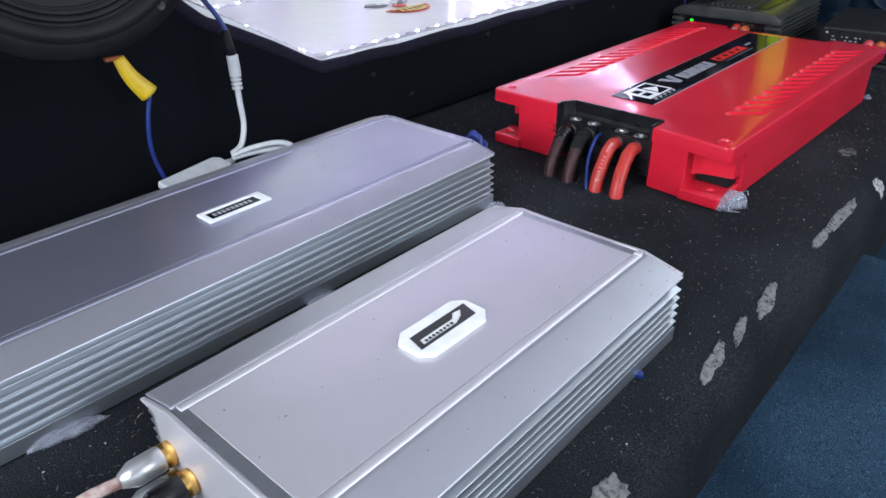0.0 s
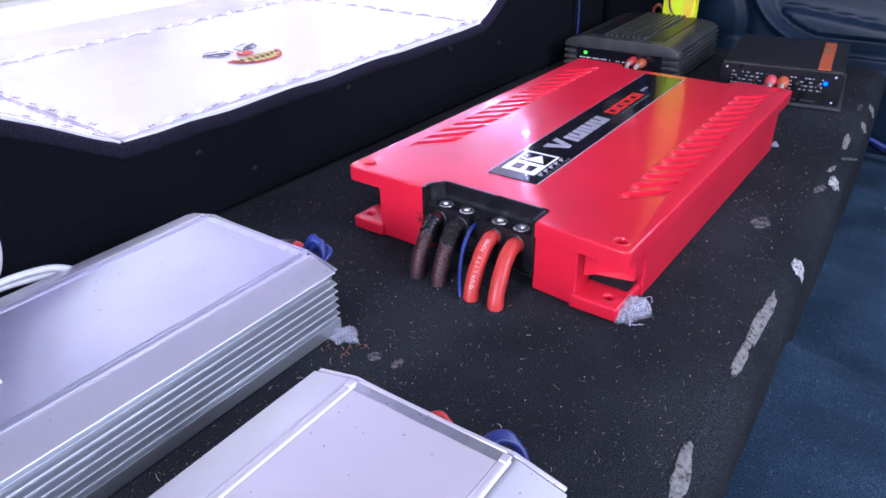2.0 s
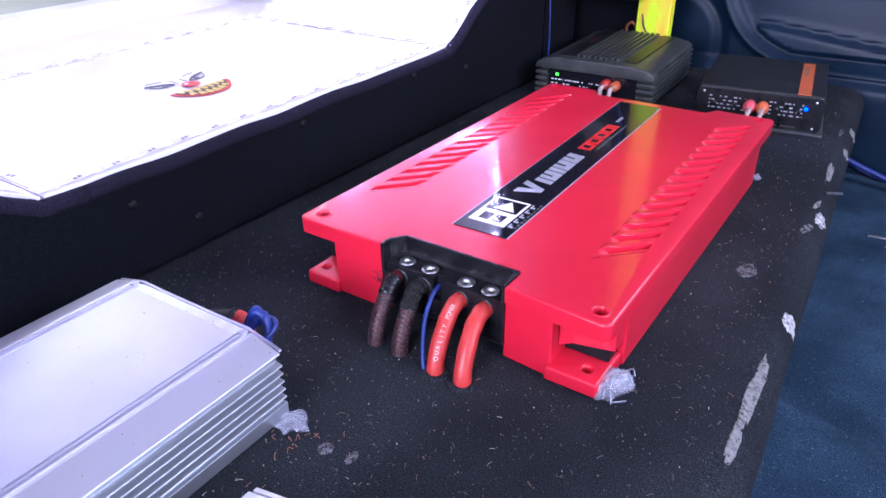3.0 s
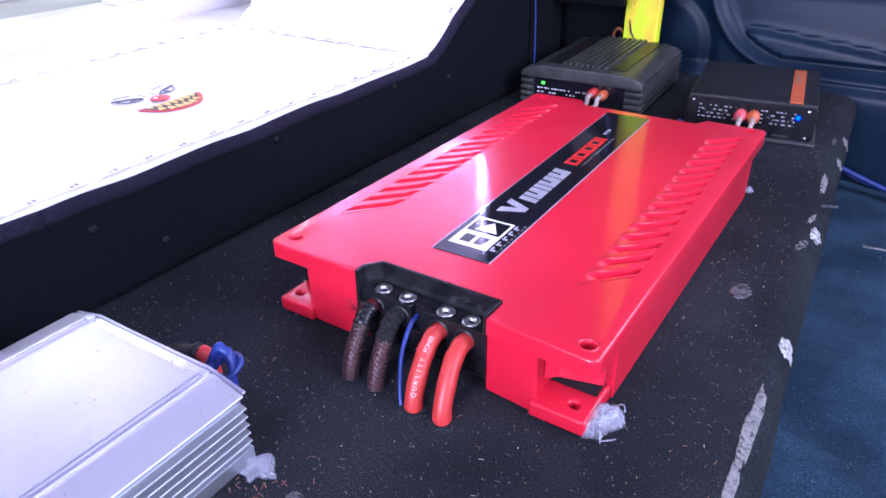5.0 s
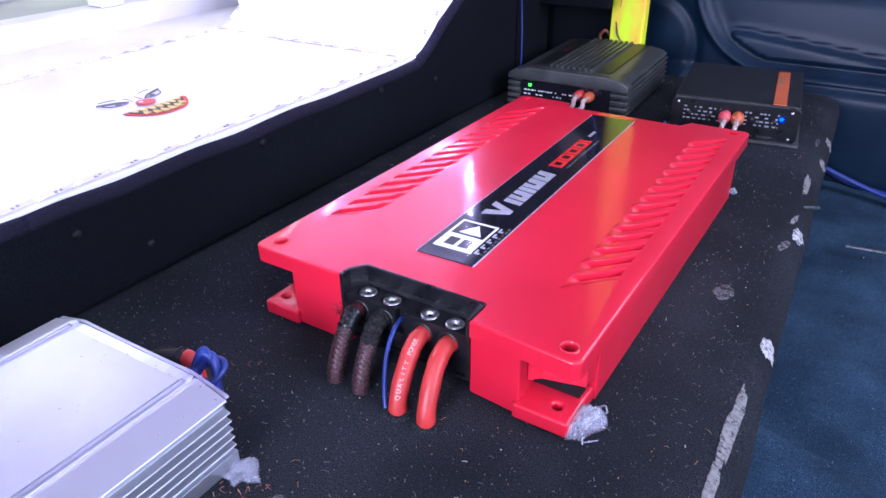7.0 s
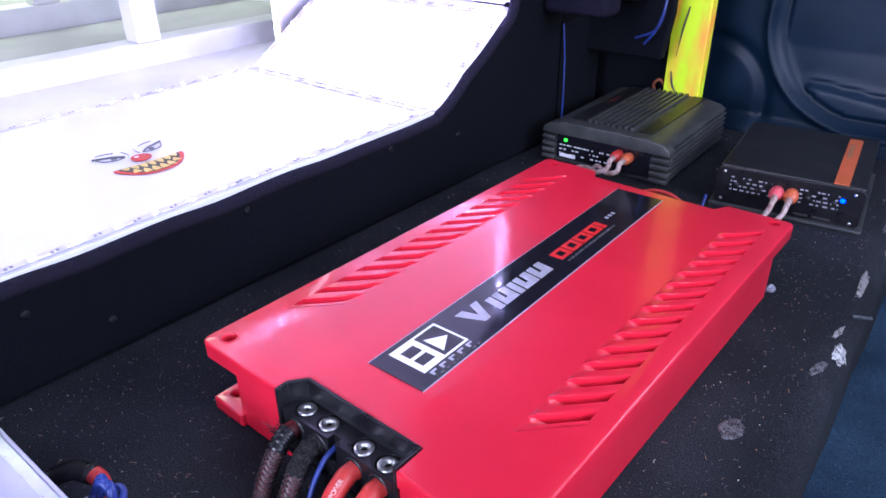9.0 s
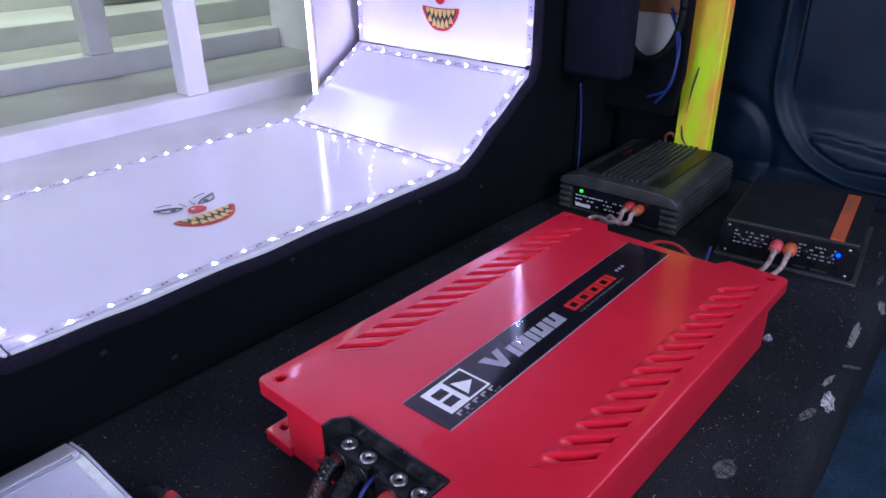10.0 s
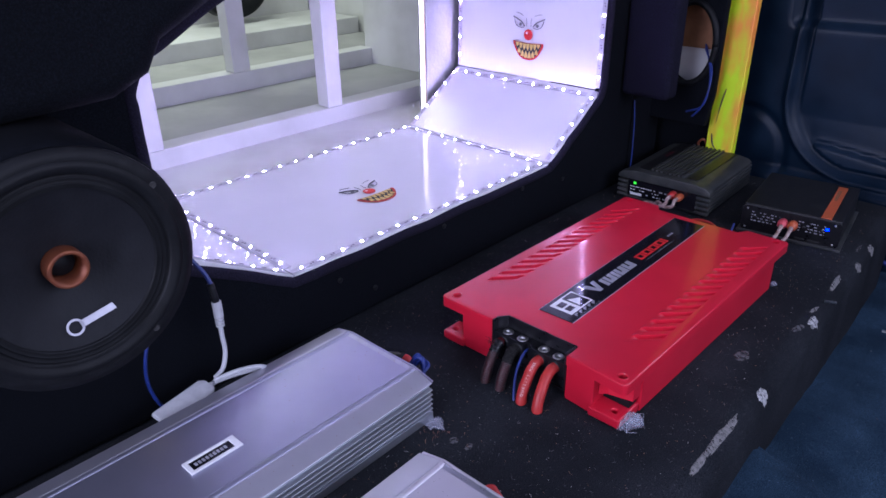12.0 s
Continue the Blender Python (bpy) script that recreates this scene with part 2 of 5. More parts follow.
def prism(outer, holes, z0, z1, m=None, bm=None):
    """A slab of the outline, with holes through it, from z0 to z1."""
    bm = bm or bmesh.new()
    mark = set(bm.verts)
    edges = []
    for loop in [outer, *holes]:
        vs = [bm.verts.new((x, y, z0)) for x, y in loop]
        edges += [bm.edges.new((vs[i], vs[(i + 1) % len(vs)])) for i in range(len(vs))]
    if holes:
        faces = [g for g in bmesh.ops.triangle_fill(bm, use_beauty=True, use_dissolve=False, edges=edges)["geom"] if isinstance(g, bmesh.types.BMFace)]
    else:
        faces = [bm.faces.new(vs)]
    ext = bmesh.ops.extrude_face_region(bm, geom=faces)["geom"]
    bmesh.ops.translate(bm, vec=(0, 0, z1 - z0), verts=[g for g in ext if isinstance(g, bmesh.types.BMVert)])
    if m is not None:
        bmesh.ops.transform(bm, matrix=m, verts=[v for v in bm.verts if v not in mark])
    return bm


def lathe(profile, n=48, m=None, bm=None):
    """Turns (radius, height) points round z."""
    bm = bm or bmesh.new()
    mark = set(bm.verts)
    rows = []
    for r, z in profile:
        rows.append([bm.verts.new((r * math.cos(2 * math.pi * i / n), r * math.sin(2 * math.pi * i / n), z)) for i in range(n)] if r > 1e-6 else [bm.verts.new((0, 0, z))])
    for a, b in zip(rows, rows[1:]):
        for i in range(n):
            j = (i + 1) % n
            vs = [a[i], a[j], b[j], b[i]] if len(a) > 1 and len(b) > 1 else [a[i], a[j], b[0]] if len(a) > 1 else [a[0], b[j], b[i]]
            bm.faces.new(vs)
    if m is not None:
        bmesh.ops.transform(bm, matrix=m, verts=[v for v in bm.verts if v not in mark])
    return bm


def spline(points, steps=10):
    """A smooth line through the points."""
    p = [Vector(q) for q in points]
    p = [2 * p[0] - p[1], *p, 2 * p[-1] - p[-2]]
    out = []
    for i in range(1, len(p) - 2):
        a, b, c, d = p[i - 1:i + 3]
        for k in range(steps):
            t = k / steps
            out.append(0.5 * (2 * b + (c - a) * t + (2 * a - 5 * b + 4 * c - d) * t * t + (3 * b - a - 3 * c + d) * t ** 3))
    return out + [p[-2]]


def tube(points, r, n=10, steps=10, bm=None):
    bm = bm or bmesh.new()
    line = spline(points, steps)
    up = Vector((0.3, 0.2, 1)).normalized()
    rings = []
    for i, q in enumerate(line):
        d = (line[min(i + 1, len(line) - 1)] - line[max(i - 1, 0)]).normalized()
        u = d.cross(up).normalized()
        up = u.cross(d).normalized()
        rr = r(i / (len(line) - 1)) if callable(r) else r
        rings.append([bm.verts.new(q + rr * (math.cos(2 * math.pi * k / n) * u + math.sin(2 * math.pi * k / n) * up)) for k in range(n)])
    for a, b in zip(rings, rings[1:]):
        for k in range(n):
            bm.faces.new((a[k], a[(k + 1) % n], b[(k + 1) % n], b[k]))
    bm.faces.new(rings[0][::-1])
    bm.faces.new(rings[-1])
    return bm


def blob(cx, cy, rx, ry, h, seed, n=26):
    """A lumpy puddle with a ragged rim, thicker in the middle."""
    bm = bmesh.new()
    layers = []
    for s, z in ((1.0, 0.02), (0.93, 0.30), (0.78, 0.62), (0.55, 0.85), (0.28, 0.97)):
        row = []
        for i in range(n):
            c, d = math.cos(2 * math.pi * i / n), math.sin(2 * math.pi * i / n)
            k = 0.95 + 0.42 * noise.noise((1.7 * c, 1.7 * d, seed * 2.3)) + 0.30 * noise.noise((5.5 * c, 5.5 * d, seed * 1.1 + 3 * s))
            lump = 1 + 0.55 * noise.noise((3.2 * s * c + seed, 3.2 * s * d, 4.0))
            row.append(bm.verts.new((cx + rx * s * k * c, cy + ry * s * k * d, h * z * lump)))
        layers.append(row)
    for a, b in zip(layers, layers[1:]):
        for i in range(n):
            bm.faces.new((a[i], a[(i + 1) % n], b[(i + 1) % n], b[i]))
    top = bm.verts.new((cx, cy, h))
    for i in range(n):
        bm.faces.new((layers[-1][i], layers[-1][(i + 1) % n], top))
    bm.faces.new(layers[0][::-1])
    return bm


def place(ob, m):
    ob.matrix_local = m
    return ob


TO_X = Matrix(((0, 0, 1, 0), (1, 0, 0, 0), (0, 1, 0, 0), (0, 0, 0, 1)))  # slab outline (a, b, height) to (height in x, a in y, b in z)
TO_Y = Matrix(((1, 0, 0, 0), (0, 0, 1, 0), (0, 1, 0, 0), (0, 0, 0, 1)))  # slab outline (a, b, height) to (a in x, height in y, b in z)

# ---------------------------------------------------------------- the setting
def structure(name, bm, mat, label, category, **kw):
    return tagged(part(name, bm, mat, **kw), label, category, kind="structure")


def edge_x(y):
    return 0.331 - 0.045 * y


# carpeted platform with a rolled edge towards the footwell
bm = bmesh.new()
ys = [-1.3 + 0.02 * i for i in range(104)] + [0.775]
prof = [(-1.0, 0.0)] + [(0.0 - 0.024 * (1 - math.sin(a)), 0.0 - 0.024 * (1 - math.cos(a))) for a in [radians(15 * k) for k in range(7)]] + [(0.0, -0.30), (-1.0, -0.30)]
rows = []
for y in ys:
    wob = 0.0022 * noise.noise((y * 9, 0, 3)) + 0.001 * noise.noise((y * 40, 2, 3))
    row = []
    for dx, z in prof:
        x = edge_x(y) + wob + dx if dx > -0.5 else -0.125
        row.append(bm.verts.new((x, y, z)))
    rows.append(row)
for a, b in zip(rows, rows[1:]):
    for i in range(len(prof)):
        j = (i + 1) % len(prof)
        bm.faces.new((a[i], a[j], b[j], b[i]))
bm.faces.new(rows[0])
bm.faces.new(rows[-1][::-1])
platform = structure("platform", bm, M_CARPET, "worn black carpeted platform with a rolled edge", "platform", smooth=True)
md = platform.modifiers.new("edges", "EDGE_SPLIT")
md.split_angle = radians(50)

# blue carpet in the footwell, with a fold across it
bm = bmesh.new()
nx, ny = 50, 110
grid = []
for j in range(ny):
    y = -1.6 + 2.6 * j / (ny - 1)
    row = []
    for i in range(nx):
        x = 0.25 + 1.35 * i / (nx - 1)
        fold = y - (0.17 - 0.35 * (x - 0.33))
        step = 1 / (1 + math.exp(min(60, max(-60, fold / 0.006))))
        z = -0.105 - 0.055 * max(0.0, y) + 0.042 * step + 0.007 * noise.noise((x * 5, y * 5, 1)) + 0.003 * noise.noise((x * 16, y * 11, 4))
        row.append(bm.verts.new((x, y, z)))
    grid.append(row)
for j in range(ny - 1):
    for i in range(nx - 1):
        bm.faces.new((grid[j][i], grid[j][i + 1], grid[j + 1][i + 1], grid[j + 1][i]))
structure("floor", bm, M_BLUE, "dusty blue cut-pile carpet floor with a fold", "carpet", smooth=True)

# side wall of black carpet with the eight-sided opening
WX = -0.107
OPEN = [(-0.115, 0.083), (0.352, 0.0885), (0.363, 0.0935), (0.484, 0.172), (0.4925, 0.188), (0.496, 0.345), (0.380, 0.418), (-0.100, 0.418), (-0.235, 0.350), (-0.257, 0.328), (-0.257, 0.165), (-0.240, 0.148)]
outer = [(-1.3, 0.002), (0.597, 0.002), (0.597, 1.0), (-1.3, 1.0)]
mid_o = Vector((0.12, 0.25))
OPEN = [tuple(Vector(q) + (Vector(q) - mid_o).normalized() * 0.0062) for q in OPEN]
bm = prism(outer, [OPEN], 0.0, -0.022, Matrix.Translation((WX, 0, 0)) @ TO_X)
structure("wall_west", bm, M_WALL, "black carpeted partition wall with a large opening", "wall", bevel=0.006, segs=3)

# padding rolled round the edge of the opening, led light painted into its violet tint
bm = bmesh.new()
loop = [Vector((WX - 0.004, a, b)) for a, b in OPEN]
line = []
for a, b in zip(loop, loop[1:] + loop[:1]):
    line += [a.lerp(b, k) for k in (0.05, 0.12, 0.2, 0.28, 0.36, 0.44, 0.52, 0.6, 0.68, 0.76, 0.84, 0.92, 0.96)] if (b - a).length > 0.05 else [a, a.lerp(b, 0.5)]
line = [q + Vector((0, 0.0014 * noise.noise((q.y * 23, q.z * 23, 5)), 0.0022 * noise.noise((q.y * 19, q.z * 31, 9)))) for q in line]
tube([*line, line[0]], 0.0062, 10, 3, bm)
structure("trim_opening", bm, M_EDGE_LIT, "rolled black carpet edge round the opening, tinted violet for led light", "trim", smooth=True)

# corner beyond the opening: overhanging block, low return and end panel with the oval cut-out
bm = boxes((WX + 0.001, -0.022, 0.545, 0.582, 0.170, 1.0))
structure("wall_corner_block", bm, M_BLOCK_LIT, "black carpeted overhanging corner block, tinted violet for led spill", "wall", bevel=0.008, segs=3)
bm = boxes((-0.30, WX - 0.002, 0.599, 0.70, 0.002, 0.149))
structure("wall_corner_return", bm, M_WALL, "black carpeted low return in the corner", "wall")
hole = ring(-0.050, 0.243, 0.043, 28, 0.066)
bm = prism([(-0.30, 0.105), (-0.006, 0.105), (0.002, 0.16), (0.002, 1.0), (-0.30, 1.0)], [hole], 0.0, 0.016, Matrix.Translation((0, 0.666, 0)) @ TO_Y)
structure("wall_end", bm, M_WALL, "black end panel with an oval cut-out", "wall", bevel=0.004)
bm = bmesh.new()
tube([(-0.050 + 0.044 * math.cos(radians(12 * k)), 0.664, 0.243 + 0.067 * math.sin(radians(12 * k))) for k in range(31)], 0.0055, 8, 3, bm)
structure("trim_cutout", bm, M_RUBBER, "black rubber edging round the oval cut-out", "trim", smooth=True)
structure("wall_end_lower", boxes((-0.30, 0.012, 0.738, 0.75, 0.003, 0.30)), M_WALL, "black carpeted low end panel", "wall")
structure("wall_behind_cutout", boxes((-0.14, -0.014, 0.690, 0.698, 0.14, 0.232)), M_WPAINT, "grey white board behind the oval cut-out", "wall")
structure("wall_behind_cutout_upper", boxes((-0.14, -0.014, 0.688, 0.696, 0.2325, 0.5)), M_BROWN, "raw brown board behind the oval cut-out", "wall")

# moulded blue side trim
def trim_y(x, z):
    y = 0.865
    # rounded frame of the recessed panel
    cx, cz, r = 0.200, 0.137, 0.140
    dx, dz = x - cx, z - cz
    if dx < 0 and dz < 0:
        d = r - math.hypot(dx, dz)
    elif dx < 0:
        d = r + dx
    elif dz < 0:
        d = r + dz
    else:
        d = r + min(dx, dz)
    lip = math.exp(-(d / 0.0048) ** 2)
    inside = 1 / (1 + math.exp(max(-50, min(50, -(d - 0.010) / 0.004))))
    y -= 0.0085 * lip
    y += 0.012 * inside
    # upper bowl above the seam
    seam = 0.0505 - 0.114 * (x - 0.175) - 0.020 / (1 + math.exp(max(-50, min(50, (x - 0.112) / 0.006))))
    s = (z - seam)
    if d > 0.02 and x > 0.10:
        y -= 0.010 / (1 + math.exp(max(-50, min(50, s / 0.0035))))
        y += 0.006 * math.exp(-(s / 0.0025) ** 2)
    bx, bz = (x - 0.30) / 0.20, (z - 0.27) / 0.20
    y += 0.014 * math.exp(-(bx * bx + bz * bz) ** 2) * inside
    # Added forward lean, only there to make the bowl catch less light.
    if d > 0.02 and z > 0.10:
        y -= 0.12 * (z - 0.10) * inside
    # arched groove beside the upright board
    g = math.hypot(x + 0.010, max(0.0, z - 0.020)) - 0.081
    y += 0.005 * math.exp(-(g / 0.009) ** 2)
    # upper panel set back above a soft ledge
    y += 0.014 / (1 + math.exp(max(-50, min(50, -(z - 0.262) / 0.003)))) / (1 + math.exp(max(-50, min(50, -(x - 0.046) / 0.003))))
    # lower lip over the footwell
    if z < -0.0:
        y -= 0.018 * (1 / (1 + math.exp(max(-50, min(50, (z + 0.012) / 0.004)))))
    return y


bm = bmesh.new()
nx, nz = 300, 220
grid = []
for k in range(nz):
    z = -0.26 + 0.84 * (k / (nz - 1)) ** 1.3
    grid.append([bm.verts.new((xx, trim_y(xx, z), z)) for xx in [0.04 - 0.08 + 1.7 * (i / (nx - 1)) ** 1.6 for i in range(nx)]])
for k in range(nz - 1):
    for i in range(nx - 1):
        bm.faces.new((grid[k][i], grid[k][i + 1], grid[k + 1][i + 1], grid[k + 1][i]))
wall_trim = structure("wall_trim", bm, M_TRIM, "dark blue moulded plastic side trim of the van", "side trim", smooth=True)
md = wall_trim.modifiers.new("thickness", "SOLIDIFY")
md.thickness, md.offset = 0.004, 1

# side window above the trim
structure("wall_north_header", boxes((-0.31, 1.65, 0.86, 0.90, 0.94, 1.0)), M_TRIM, "dark blue trim over the side window", "wall")
structure("wall_north_pillar", boxes((-0.31, 0.22, 0.862, 0.90, 0.585, 0.938)), M_TRIM, "dark blue trim pillar beside the side window", "wall")
structure("wall_north_pillar", boxes((1.50, 1.65, 0.862, 0.90, 0.585, 0.938)), M_TRIM, "dark blue trim pillar beside the side window", "wall")
area_lamp("window_daylight", look((0.86, 0.905, 0.76), (0.86, 0.0, 0.70)), 1.26, 0.34, 4.0, (0.93, 0.95, 1.0))

# unseen van shell that closes the place, open at the door and the tailgate
# Roof is kept pale as a reflector that brightens the silver covers.
structure("ceiling", boxes((-1.9, 1.65, -1.9, 1.1, 1.0, 1.03)), M_ROOF, "unseen light grey roof lining, kept pale to bounce daylight", "ceiling")
structure("wall_east_sill", boxes((1.6, 1.65, -1.9, 1.1, -0.3, 0.08)), M_TRIM, "dark blue door sill trim", "wall")
structure("wall_east_pillar", boxes((1.6, 1.65, 0.72, 1.1, 0.08, 1.0)), M_TRIM, "dark blue door pillar trim", "wall")
structure("wall_south_left", boxes((-1.9, -0.4, -1.9, -1.85, -0.3, 1.0)), M_TRIM, "dark blue tailgate pillar trim", "wall")
structure("wall_south_sill", boxes((-0.4, 1.65, -1.9, -1.85, -0.3, 0.15)), M_TRIM, "dark blue tailgate sill trim", "wall")
structure("wall_far_west", boxes((-1.9, -1.85, -1.85, 1.1, -0.3, 1.0)), M_WPAINT, "white painted far board", "wall")
structure("wall_north_hidden", boxes((-1.85, -0.31, 0.95, 1.0, -0.3, 1.0)), M_WPAINT, "white painted closing board", "wall")

# ---------------------------------------------------------------- white lining of the opening
FX, BX = -0.1135, -0.432       # front and back edge of the lining
LIN = [(-0.262, 0.330), (-0.262, 0.168), (-0.122, 0.0885), (0.362, 0.0935), (0.498, 0.182), (0.502, 0.348), (0.385, 0.424), (-0.100, 0.424)]
T = 0.008
LIN_NAMES = [("near_upright", 0), ("near_slope", 1), ("floor", 2), ("far_slope", 3), ("far_upright", 4), ("far_top_slope", 5), ("top", 6), ("near_top_slope", 7)]
lining = thing("panel_lining", pose(0, 0, 0), "glossy white acrylic panels lining the lit opening", "panel lining", kind="structure")
centre = Vector((0.12, 0.25))
for word, i in LIN_NAMES:
    a, b = Vector(LIN[i]), Vector(LIN[(i + 1) % 8])
    d = (b - a).normalized()
    n = Vector((-d.y, d.x))
    if n.dot(centre - a) > 0:
        n = -n
    quad = [a + d * 0.0008, b - d * 0.0008, b - d * 0.0008 + n * T, a + d * 0.0008 + n * T]
    bm = prism([(q.x, q.y) for q in quad], [], BX, FX, TO_X)
    part("panel", bm, M_ACRYL, lining, bevel=0.0006)

# led tape along the seams
led_bm = boxes((-0.0008, 0.0008, -0.0008, 0.0008, 0.0, 0.0003))
led_mesh = bpy.data.meshes.new("led")
led_bm.to_mesh(led_mesh)
led_bm.free()
led_mesh.materials.append(M_LED)


def led_strip(p, q, normal, label, first=0.5, pitch=0.030):
    """A tape from p to q that lies on a face with that normal."""
    p, q, normal = Vector(p), Vector(q), Vector(normal).normalized()
    d = (q - p).normalized()
    side = normal.cross(d)
    m = Matrix((side, d, normal)).transposed().to_4x4()
    m.translation = p + normal * 0.0008
    length = (q - p).length
    ob = thing("led_strip", m, label, "led strip", "led strips in the opening")
    part("tape", boxes((-0.004, 0.004, 0, length, 0, 0.0005)), M_TAPE, ob)
    count = int(length / pitch)
    dashes = bmesh.new()
    for k in range(count):
        y = (k + first) * length / count
        led = new("led", led_mesh)
        led.parent = ob
        led.matrix_local = Matrix.Translation((0, y, 0.0006))
        y2 = y + 0.5 * length / count
        if y2 < length - 0.005:
            for o in (-0.003, 0.001):
                box(dashes, -0.0012 + o * 0.3, 0.0012 + o * 0.3, y2 + o, y2 + o + 0.0018, 0.0006, 0.0011)
    if len(dashes.verts):
        tagged(part("resistors", dashes, M_RESISTOR, ob), kind="stuff")
    else:
        dashes.free()
    return ob


f, b = FX - 0.008, BX + 0.006
L = "white glowing led tape stuck along the acrylic seam"
P = {k: v for k, v in zip("abcdefgh", LIN)}
NF, NS, NV, NN = (0, -0.01, 1), (0, -0.55, 0.83), (0, -1, 0.02), (0, 0.5, 0.86)
led_strip((f, P["c"][0], P["c"][1]), (f, P["d"][0], P["d"][1]), NF, L)          # front of the floor
led_strip((b, P["c"][0], P["c"][1]), (b, P["d"][0], P["d"][1]), NF, L)          # back of the floor
led_strip((f - 0.012, P["c"][0] + 0.006, P["c"][1]), (b + 0.01, P["c"][0] + 0.006, P["c"][1]), NF, L)
led_strip((f - 0.012, P["d"][0] - 0.009, P["d"][1]), (b + 0.01, P["d"][0] - 0.009, P["d"][1]), NF, L)
led_strip((f, P["d"][0] + 0.005, P["d"][1] + 0.003), (f, P["e"][0] - 0.003, P["e"][1] - 0.003), NS, L)
led_strip((b, P["d"][0] + 0.005, P["d"][1] + 0.003), (b, P["e"][0] - 0.003, P["e"][1] - 0.003), NS, L)
led_strip((f - 0.012, P["e"][0] - 0.011, P["e"][1] - 0.0072), (b + 0.01, P["e"][0] - 0.011, P["e"][1] - 0.0072), NS, L)
led_strip((f, P["e"][0], P["e"][1] + 0.006), (f, P["f"][0] - 0.001, P["f"][1]), NV, L)
led_strip((b, P["e"][0], P["e"][1] + 0.006), (b, P["f"][0] - 0.001, P["f"][1]), NV, L)
led_strip((f, P["c"][0] - 0.006, P["c"][1] + 0.003), (f, P["b"][0] + 0.003, P["b"][1] - 0.002), NN, L)
led_strip((b, P["c"][0] - 0.006, P["c"][1] + 0.003), (b, P["b"][0] + 0.003, P["b"][1] - 0.002), NN, L)
# Top pair is out of view, added to brighten the opening from above.
led_strip((f, P["h"][0], P["h"][1]), (f, P["g"][0], P["g"][1]), (0, 0, -1), L)
led_strip((b, P["h"][0], P["h"][1]), (b, P["g"][0], P["g"][1]), (0, 0, -1), L)


# decals on the panels: plain shapes
def decal(m, label):
    ob = thing("decal", m, label, "decal", "decals on the white panels")
    w = 0.0325

    def grin(k):
        """Outline of a bowed band, k of the full size."""
        xs = [w * k * math.sin(radians(90 * t / 10)) for t in range(-10, 11)]
        low = [(x, -0.003 + k * (-0.0235 + 0.0265 * abs(x / (w * k)) ** 2.7)) for x in xs]
        top = [(x, -0.003 + k * (0.0055 + 0.0020 * (x / (w * k)) ** 2)) for x in xs[::-1]]
        return low + top[1:-1]

    part("red_band", prism(grin(1.0), [], 0.0002, 0.0006), M_RED_PRINT, ob)
    part("black_band", prism(grin(0.86), [], 0.0007, 0.0009), M_DASH, ob)
    for s in (-1, 1):
        for k in range(7 if s > 0 else 6):
            x = (-0.0225 + 0.0075 * k) if s > 0 else (-0.0185 + 0.0074 * k)
            q = (x / (w * 0.86)) ** 2
            root = -0.003 + 0.86 * (0.0050 + 0.0020 * q if s > 0 else -0.0228 + 0.0260 * q ** 1.35)
            h = 0.0122 * (1 - 0.60 * q)
            part("yellow_wedge", prism([(x - 0.0035, root), (x + 0.0035, root), (x + 0.0026, root - s * 0.55 * h), (x, root - s * h), (x - 0.0026, root - s * 0.55 * h)], [], 0.0010, 0.0012), M_PALEYELLOW, ob)
    part("red_disc", prism(ring(0.0, 0.0165, 0.0092, 20), [], 0.0009, 0.0013), M_RED_PRINT, ob)
    part("pale_glint", prism(ring(-0.003, 0.0195, 0.0021, 12), [], 0.0014, 0.0015), M_WHITE_PRINT, ob)
    bm = bmesh.new()
    for s in (-1, 1):
        tube([(s * 0.009, 0.030, 0.0006), (s * 0.017, 0.0375, 0.0006), (s * 0.033, 0.0445, 0.0006)], 0.0010, 5, 5, bm)
        tube([(s * 0.010, 0.0285, 0.0006), (s * 0.018, 0.0275, 0.0006), (s * 0.027, 0.0315, 0.0006), (s * 0.031, 0.0405, 0.0006)], 0.0006, 5, 5, bm)
        tube([(s * 0.012, 0.0475, 0.0006), (s * 0.019, 0.0505, 0.0006), (s * 0.027, 0.0515, 0.0006)], 0.0004, 4, 5, bm)
        tube([(s * 0.006, 0.044, 0.0006), (s * 0.0045, 0.037, 0.0006), (s * 0.005, 0.030, 0.0006)], 0.0004, 4, 5, bm)
        prism(ring(s * 0.018, 0.0325, 0.0028, 14), [], 0.0003, 0.0008, bm=bm)
    tagged(part("grey_strokes", bm, M_GREYINK, ob), kind="stuff")
    return ob


M_PALEYELLOW = material("pale_yellow_print", (0.75, 0.56, 0.16), 0.4, second=(0.6, 0.42, 0.1), scale=300)
M_GREYINK = material("grey_ink", (0.12, 0.12, 0.14), 0.5)
slope_f = math.degrees(math.atan2(0.005, 0.484))
decal(Matrix.Translation((-0.222, 0.097, 0.0914)) @ pose(0, 0, 0, slope_f, 0, 0) @ pose(0, 0, 0, 0, 0, 88), "red and yellow oval decal on the white panel")
ux = Matrix(((1, 0, 0, 0), (0, 0, -1, 0), (0, 1, 0, 0), (0, 0, 0, 1)))
decal(Matrix.Translation((-0.267, 0.4985, 0.239)) @ ux, "red and yellow oval decal on the upright panel")

